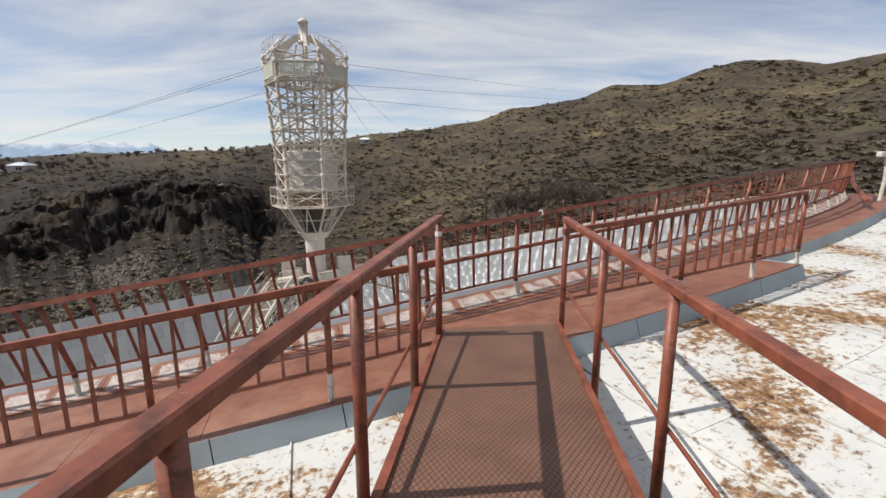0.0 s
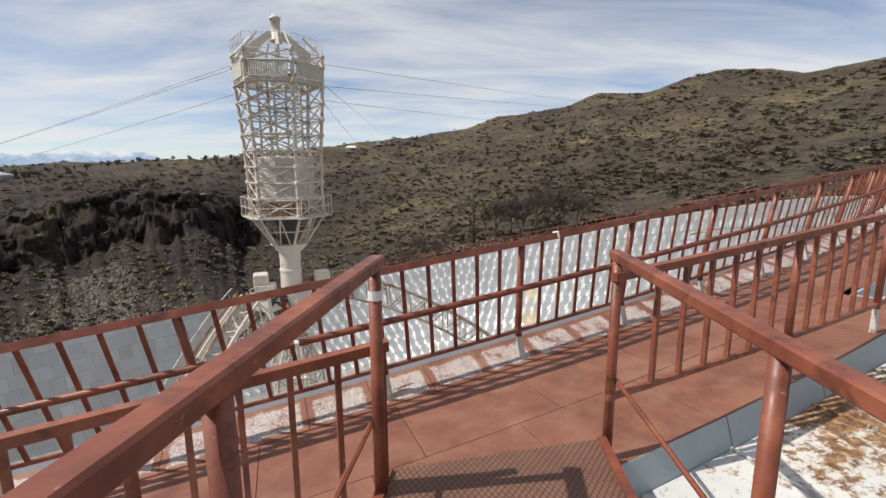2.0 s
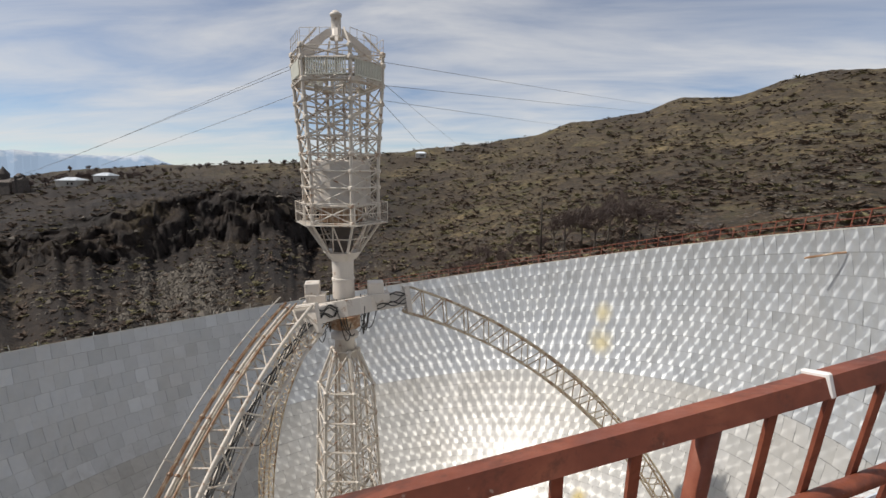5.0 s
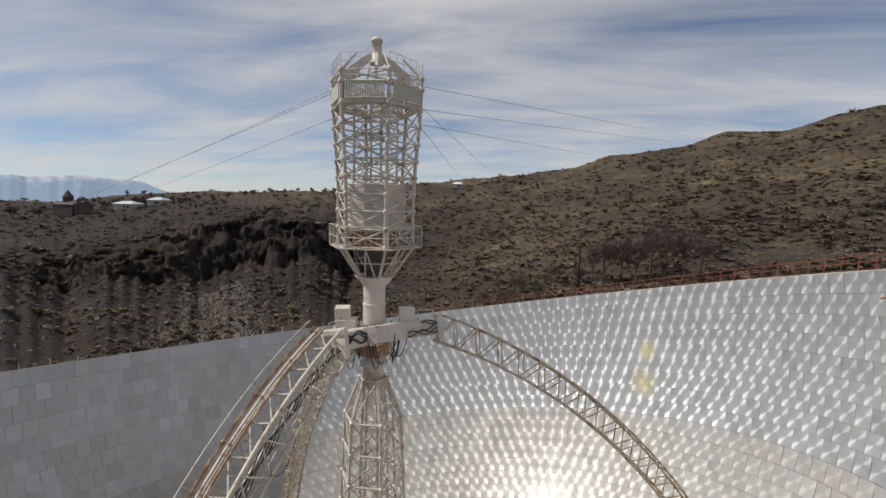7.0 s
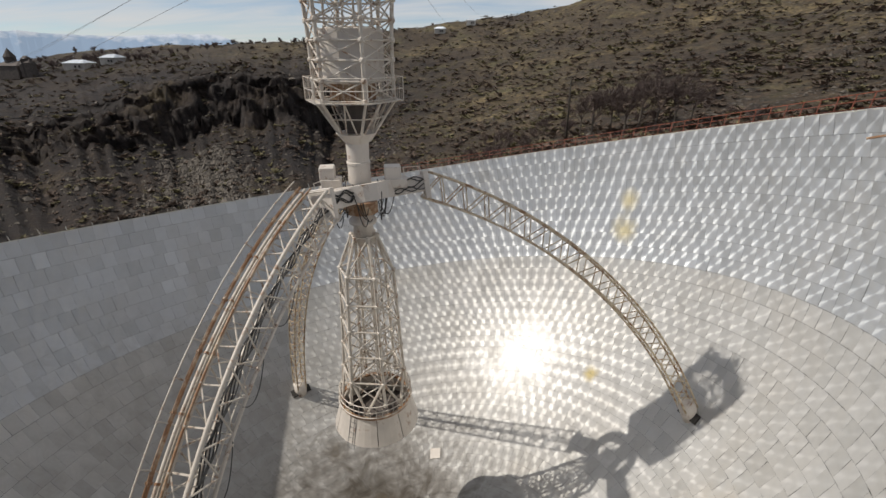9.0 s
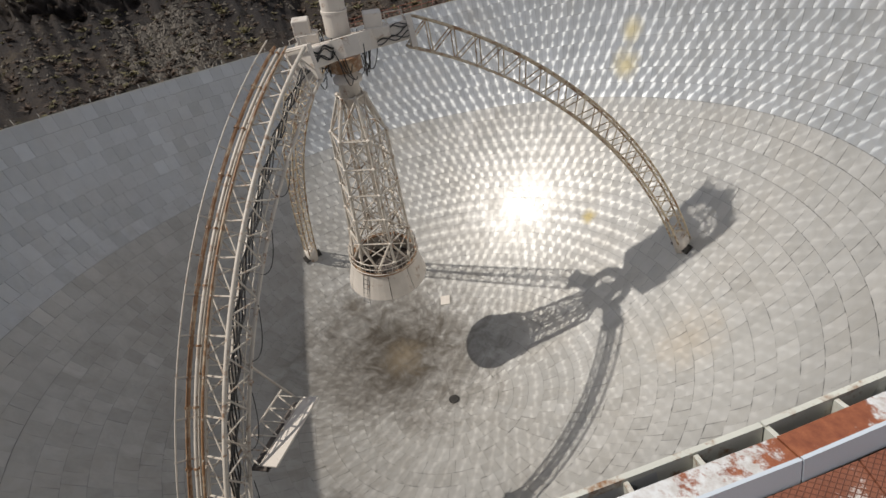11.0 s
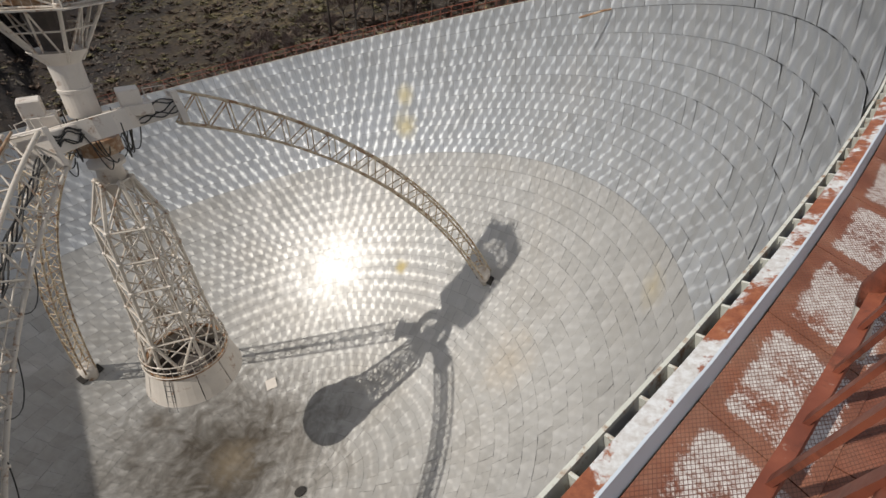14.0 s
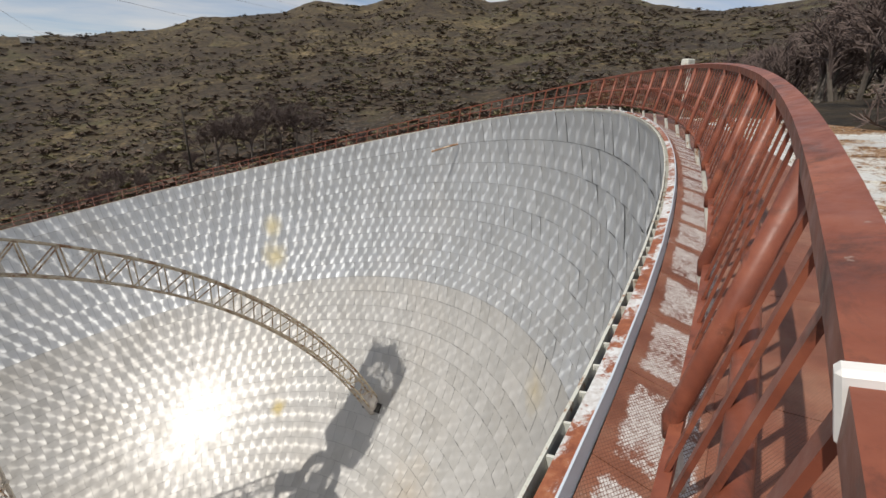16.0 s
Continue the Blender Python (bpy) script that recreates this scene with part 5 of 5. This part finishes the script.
def scatter(name, spots, tv, tf, mat, label, category, jit):
    """Many small clumps of one kind, joined."""
    g = np.random.default_rng(len(spots))
    vs, fs = [], []
    n0 = len(tv)
    for k, (p, sx, sz) in enumerate(spots):
        w = g.uniform(0, 6.28)
        rot = np.array([[math.cos(w), -math.sin(w), 0], [math.sin(w), math.cos(w), 0], [0, 0, 1]])
        shape = tv * (1 + g.normal(0, jit, (n0, 1))) * np.array([sx, sx * g.uniform(0.6, 1.2), sz])
        vs.append(shape @ rot.T + np.array(p))
        fs.append(tf + k * n0)
    me = bpy.data.meshes.new(name)
    me.from_pydata(np.concatenate(vs).tolist(), [], np.concatenate(fs).tolist())
    me.materials.append(mat)
    tagged(new(name, me), label, category, kind="stuff")


g = random.Random(21)
stones, scrub, olive = [], [], []
while len(stones) < 11000:
    az = g.uniform(-20, 84)
    r = math.exp(g.uniform(math.log(62), math.log(460)))
    if noise.noise((az * 0.11, math.log(r) * 4, 2.0)) + 0.35 * smooth(18, 40, az) < g.uniform(-0.1, 0.5):
        continue
    p = ground_at(az, r)
    if math.hypot(p.x - C.x, p.y - C.y) < 33:
        continue
    s = g.uniform(0.12, 0.34) * (1 + 1.6 * g.random() ** 6) * (0.7 + r / 300)
    stones.append((p, s, s * 0.7))
while len(stones) < 13500:
    # scree fan under the cliff
    r = g.uniform(112, 172)
    az = -36.5 + g.gauss(0, 1.3 + (172 - r) * 0.035)
    p = ground_at(az, r)
    s = g.uniform(0.3, 0.9) * (1 + g.random() ** 8)
    stones.append((p, s, s * 0.7))
while len(stones) < 14600:
    az = g.uniform(-66, -14)
    r = g.uniform(120, 215)
    s = g.uniform(0.25, 0.6) * (1 + 1.5 * g.random() ** 4)
    stones.append((ground_at(az, r), s, s * 0.8))
while len(scrub) < 13000:
    az = g.uniform(-66, 86)
    r = math.exp(g.uniform(math.log(64), math.log(480)))
    if noise.noise((az * 0.14, math.log(r) * 5, 8.0)) < g.uniform(-0.35, 0.4) - 0.25 * smooth(-10, -25, -abs(az + 30) - 10):
        continue
    p = ground_at(az, r)
    d = math.hypot(p.x - C.x, p.y - C.y)
    if d < 32.5:
        continue
    s = g.uniform(0.3, 0.85) * (1.0 + 1.6 * g.random() ** 3) * (0.8 + r / 400)
    (olive if g.random() < 0.3 else scrub).append((p + Vector((0, 0, s * 0.2)), s, s * g.uniform(0.35, 0.6)))
scatter("hillside_stones", stones, STONE_V, STONE_F, ROCK, "scattered grey-brown stones on the hillside", "stones", 0.25)
scatter("dry_scrub", scrub, TUFT_V, TUFT_F, SCRUB, "low brown leafless scrub on the slopes", "scrub", 0.30)
scatter("olive_scrub", olive, TUFT_V, TUFT_F, GREENS, "low olive-green scrub on the slopes", "scrub", 0.30)


def branches(bm, p, d, length, r, depth, rg):
    """Limbs that fork into fine twigs."""
    segs = 3 if depth > 1 else 2
    pts = [p]
    q, dd = p.copy(), d.copy()
    for i in range(segs):
        dd = (dd + Vector((rg.gauss(0, 0.14), rg.gauss(0, 0.14), rg.gauss(0.04, 0.1)))).normalized()
        q = q + dd * length / segs
        pts.append(q.copy())
    pipe(bm, pts, [r, r * 0.85, r * 0.7, r * 0.5][:segs + 1], 3 if depth < 3 else 5)
    if depth <= 0:
        return
    for k in range(rg.randint(3, 5)):
        s = rg.uniform(0.35, 1.0)
        i = min(segs - 1, int(s * segs))
        o = pts[i].lerp(pts[i + 1], s * segs - i)
        side = Vector((rg.gauss(0, 1), rg.gauss(0, 1), rg.gauss(0.25, 0.5))).normalized()
        branches(bm, o, (dd * 0.75 + side * 0.75).normalized(), length * rg.uniform(0.5, 0.75), r * 0.66, depth - 1, rg)


def bare_tree(base, height, seed, label, stems=1, depth=3, thick=1.0):
    rg = random.Random(seed)
    tree = thing("bare_tree", label, "tree", "leafless trees")
    bt, bc = bmesh.new(), bmesh.new()
    for s in range(stems):
        lean = Vector((rg.gauss(0, 0.18 * (stems > 1) + 0.05), rg.gauss(0, 0.18 * (stems > 1) + 0.05), 1)).normalized()
        b = Vector(base) + Vector((rg.gauss(0, 0.3), rg.gauss(0, 0.3), -0.3)) * (stems > 1)
        th = height * 0.4
        tip = b + lean * th
        pipe(bt, [b, b + lean * th * 0.5, tip], [height * 0.022, height * 0.018, height * 0.013], 6)
        for k in range(5):
            side = Vector((rg.gauss(0, 1), rg.gauss(0, 1), 0)).normalized()
            branches(bc, b + lean * th * rg.uniform(0.55, 1.0), (lean + side * rg.uniform(0.3, 0.8)).normalized(), height * rg.uniform(0.24, 0.38), height * 0.0105 * thick, depth, rg)
    part("trunk", bt, BARK, tree)
    part("crown", bc, TWIG, tree, "thicket of fine bare twigs")
    return tree


for k, (az, r, h) in enumerate(((8.2, 88, 9.8), (10.2, 92, 9.4), (11.6, 88, 9.2), (13.0, 95, 9.6), (14.6, 90, 9.4), (16.4, 88, 8.8), (18.0, 92, 7.6), (7.0, 94, 7.4), (-3.5, 86, 5.2), (-1.2, 88, 5.8), (0.8, 85, 4.6), (-5.6, 90, 5.0), (3.4, 96, 4.5), (-2.4, 82, 4.8), (-7.6, 84, 4.4), (5.2, 90, 4.2))):
    bare_tree(ground_at(az, r), h, 100 + k, "leafless grey-brown tree behind the far rim", 2 if h < 6 else 1, 3 if h < 6 else 4)
for k, (az, r, h) in enumerate(((72, 19, 4.6), (76, 15, 4.2), (80, 20, 4.8), (69, 26, 4.6), (74.5, 24, 5.0), (84, 16, 4.4), (66, 32, 4.4), (63.5, 37, 4.4), (78, 29, 5.2), (71, 23, 4.6), (68, 29, 4.6), (81, 25, 5.0), (75, 19, 4.6), (65, 36, 4.6), (77.5, 17, 4.4), (58, 48, 4.2), (60.5, 44, 4.6), (62, 40, 4.2), (64.5, 46, 5.0), (67, 40, 4.8), (70, 36, 5.0), (73, 32, 5.0), (76, 36, 5.4), (80, 34, 5.6), (84, 24, 5.0), (56, 54, 4.4), (69.5, 46, 5.4))):
    bare_tree(ground_at(az, r), h, 300 + k, "leafless bush thicket behind the walkway roof", 3)

rb = random.Random(77)
for k in range(26):
    az = rb.uniform(-26, 24)
    bare_tree(ground_at(az, rb.uniform(74, 118)), rb.uniform(2.2, 3.8), 700 + k, "low leafless grey-brown bush on the slope behind the dish", 3, 2)

# ---------------------------------------------------------------- chapel and houses on the plateau
def on_ridge(az, r, dz=0.0):
    p = ground_at(az, r)
    return Vector((p.x, p.y, p.z + dz))


def prism_roof(bm, c, hx, hy, z0, h):
    vs = [bm.verts.new(c + Vector(v)) for v in ((-hx, -hy, z0), (hx, -hy, z0), (hx, hy, z0), (-hx, hy, z0), (-hx * 0.5, 0, z0 + h), (hx * 0.5, 0, z0 + h))]
    for f in ((0, 1, 5, 4), (2, 3, 4, 5), (1, 2, 5), (3, 0, 4), (3, 2, 1, 0)):
        bm.faces.new([vs[i] for i in f])


chapel = thing("stone_chapel", "dark ruined stone chapel with a pointed drum roof on the plateau", "chapel")
c0 = on_ridge(-49.3, 330, -0.5)
bm = bmesh.new()
box(bm, c0 + Vector((0, 0, 3.0)), (6.5, 0, 0), (0, 4.5, 0), (0, 0, 3.2), 0.2)
part("nave_wall", bm, STONE, chapel)
bm = bmesh.new()
prism_roof(bm, c0, 6.8, 4.8, 6.2, 2.2)
part("nave_roof", bm, STONE, chapel)
bm = bmesh.new()
lathe(bm, c0 + Vector((-1.0, 0, 0)), [(2.5, 6.5), (2.5, 10.0), (2.8, 10.1), (0.05, 14.2)], 10)
part("drum", bm, STONE, chapel)
for dx, hh in ((12.5, 7.0), (15.5, 9.5), (18.0, 7.8)):
    bm = bmesh.new()
    box(bm, c0 + Vector((dx * 0.75, -dx * 0.2, hh / 2 - 0.5)), (1.5, 0.4, 0), (-0.4, 1.8, 0), (0, 0, hh / 2 + 0.5), 0.15)
    prism_roof(bm, c0 + Vector((dx * 0.75, -dx * 0.2, 0)), 1.4, 1.6, hh, 1.3)
    part("ruined_wall", bm, STONE, chapel)
for az, r, hx, lab in ((-44.7, 325, 6.0, "low pale house with a light grey sheet roof"), (-42.0, 318, 4.2, "small pale house with a light sheet roof"), (-9.3, 400, 4.0, "small far house with a light roof on the hill"), (-5.9, 420, 3.6, "small far house with a light roof on the hill")):
    hs = thing("house", lab, "house", "houses on the plateau")
    c1 = on_ridge(az, r, -0.4)
    bm = bmesh.new()
    box(bm, c1 + Vector((0, 0, 1.7)), (hx, 0.5, 0), (-0.4, 4.0, 0), (0, 0, 1.8), 0.05)
    part("wall", bm, PLASTER, hs)
    bm = bmesh.new()
    prism_roof(bm, c1, hx + 0.6, 4.6, 3.45, 1.6)
    part("roof", bm, SHEET, hs)
    for s in (-0.5, 0.2, 0.6):
        bm = bmesh.new()
        box(bm, c1 + Vector((hx * s, -4.02, 1.8)), (0.5, 0, 0), (0, 0.06, 0), (0, 0, 0.6))
        part("window", bm, DARK, hs)
for k, (az, r, h) in enumerate(((-46.5, 330, 6), (-45.4, 335, 7), (-43.2, 330, 7.5), (-40.9, 326, 6), (-43.9, 338, 7), (-40.0, 334, 4.5), (-33, 350, 4), (-29.5, 380, 4), (-26.5, 390, 4), (-22.5, 400, 4.5), (-20, 410, 4), (-55, 320, 6), (-53.4, 330, 7), (-51.5, 326, 6), (-47.8, 322, 6.5), (-38.5, 345, 5), (-37, 350, 4), (-35.5, 348, 4.5), (-31.3, 365, 4.5), (-28, 380, 4), (-25, 392, 4), (-24, 395, 4.5), (-18, 415, 4))):
    bare_tree(on_ridge(az, r), h, 500 + k, "leafless tree on the plateau skyline", 2, 3, 3.2)

rk = random.Random(31)
for k in range(34):
    az = rk.choice((rk.uniform(-48, -39), rk.uniform(-40, -14)))
    bare_tree(on_ridge(az, rk.uniform(318, 420)), rk.uniform(2.5, 5.0), 900 + k, "low leafless bush on the plateau skyline", 3, 2, 3.5)

# ---------------------------------------------------------------- things in the bowl
def on_bowl(x, y, z, inset=0.0):
    p = Vector((x, y, z)) - C
    return C + p.normalized() * (R - inset)


pw = on_bowl(-5.48, 36.67, -34.0, 0.06)
nn = (C - pw).normalized()
tx = nn.cross(Vector((0, 1, 0))).normalized()
ty = nn.cross(tx)
bm = bmesh.new()
box(bm, pw, (tx * 0.82 + ty * 0.1) * 0.55, (ty * 0.9 - tx * 0.1) * 0.55, nn * 0.012)
tagged(new("loose_sheet", mesh_of("loose_sheet", bm, CREAM)), "loose clean white sheet lying in the bowl", "sheet")
mh = C - N * (R - 0.05)
bm = bmesh.new()
lathe(bm, mh, [(0.42, 0.0), (0.42, 0.05), (0.36, 0.06)], 18, N)
tagged(new("drain_cover", mesh_of("drain_cover", bm, DARK)), "round dark drain cover at the bottom of the bowl", "drain")
bm = bmesh.new()
hk = sph(90 - math.degrees(1.21 / R), 67.0, R - 0.05)
hin = (dp(1, 67.0 + 96, 0) - C)
inward = (C - hk).normalized()
pipe(bm, [hk, hk + inward * 0.3 + hin * 0.2, hk + inward * 1.2 + hin * 1.2 - N * 0.15], 0.06, 6)
tagged(new("wall_bracket", mesh_of("wall_bracket", bm, PIPE)), "rusty rod bracket sticking out of the bowl wall", "bracket")

# maintenance cradle beside the near leg
cradle = thing("maintenance_cradle", "white maintenance cradle with a lattice side hung beside the leg", "cradle")
A0, A1 = Vector((-8.0, 15.7, -17.7)), Vector((-8.6, 12.7, -17.6))
ln = (A1 - A0)
upc = Vector((-0.35, 0.15, 0.9)).normalized()
sd = ln.cross(upc).normalized()
if sd.x < 0:
    sd = -sd
bm = bmesh.new()
box(bm, (A0 + A1) / 2 + sd * 0.35, ln / 2, sd * 0.42, upc * 0.04, 0.01)
part("cover_plate", bm, CREAM, cradle, "flat white cover plate")
bm = bmesh.new()
for o in (-0.15, -1.05):
    tube(bm, A0 + sd * o + upc * (0.0 if o > -1 else 0.5), A1 + sd * o + upc * (0.0 if o > -1 else 0.5), 0.045, 6)
part("side_rail", bm, WHITE, cradle)
for i in range(5):
    bm = bmesh.new()
    a = A0.lerp(A1, i / 5) + sd * -0.15
    b = A0.lerp(A1, (i + 0.5) / 5) + sd * -1.05 + upc * 0.5
    c = A0.lerp(A1, (i + 1) / 5) + sd * -0.15
    tube(bm, a, b, 0.03, 5)
    tube(bm, b, c, 0.03, 5)
    part("lattice_bar", bm, WHITE, cradle)
bm = bmesh.new()
box(bm, (A0 + A1) / 2 - sd * 0.5 - upc * 0.35, ln / 2, sd * 0.5, upc * 0.03)
part("floor_board", bm, STONE, cradle)
bm = bmesh.new()
leg_end = leg_pt(-33.4, 0.66, 0.0, 0.0)
tube(bm, A1 + sd * -0.6, leg_end, 0.05, 6)
tube(bm, A0 + sd * -0.6, leg_pt(-33.4, 0.56, 0.0, 0.3), 0.05, 6)
part("hanger", bm, WHITE, cradle)

# old junction post at the bend of the walkway, and a small yellow sign on the slope
jp = thing("junction_post", "bent rusty white post with a small fitting on the walkway", "post")
bp = dp(28.0, 24.5, deck_h(28.0))
bm = bmesh.new()
pipe(bm, [bp, bp + Vector((0.05, 0, 0.6)), bp + Vector((0.0, 0, 1.12))], 0.045, 7)
part("shaft", bm, STUB, jp)
bm = bmesh.new()
box(bm, bp + Vector((-0.08, 0, 1.16)), (0.14, 0, 0), (0, 0.08, 0), (0, 0, 0.07), 0.02)
part("fitting", bm, STUB, jp)
bm = bmesh.new()
pipe(bm, [dp(28.0, 19.5, -0.15), dp(27.62, 23, 0.25), dp(27.55, 26.5, 0.5)], 0.05, 7)
part("fallen_pipe", bm, RED, jp, "red pipe leaning on the railing")
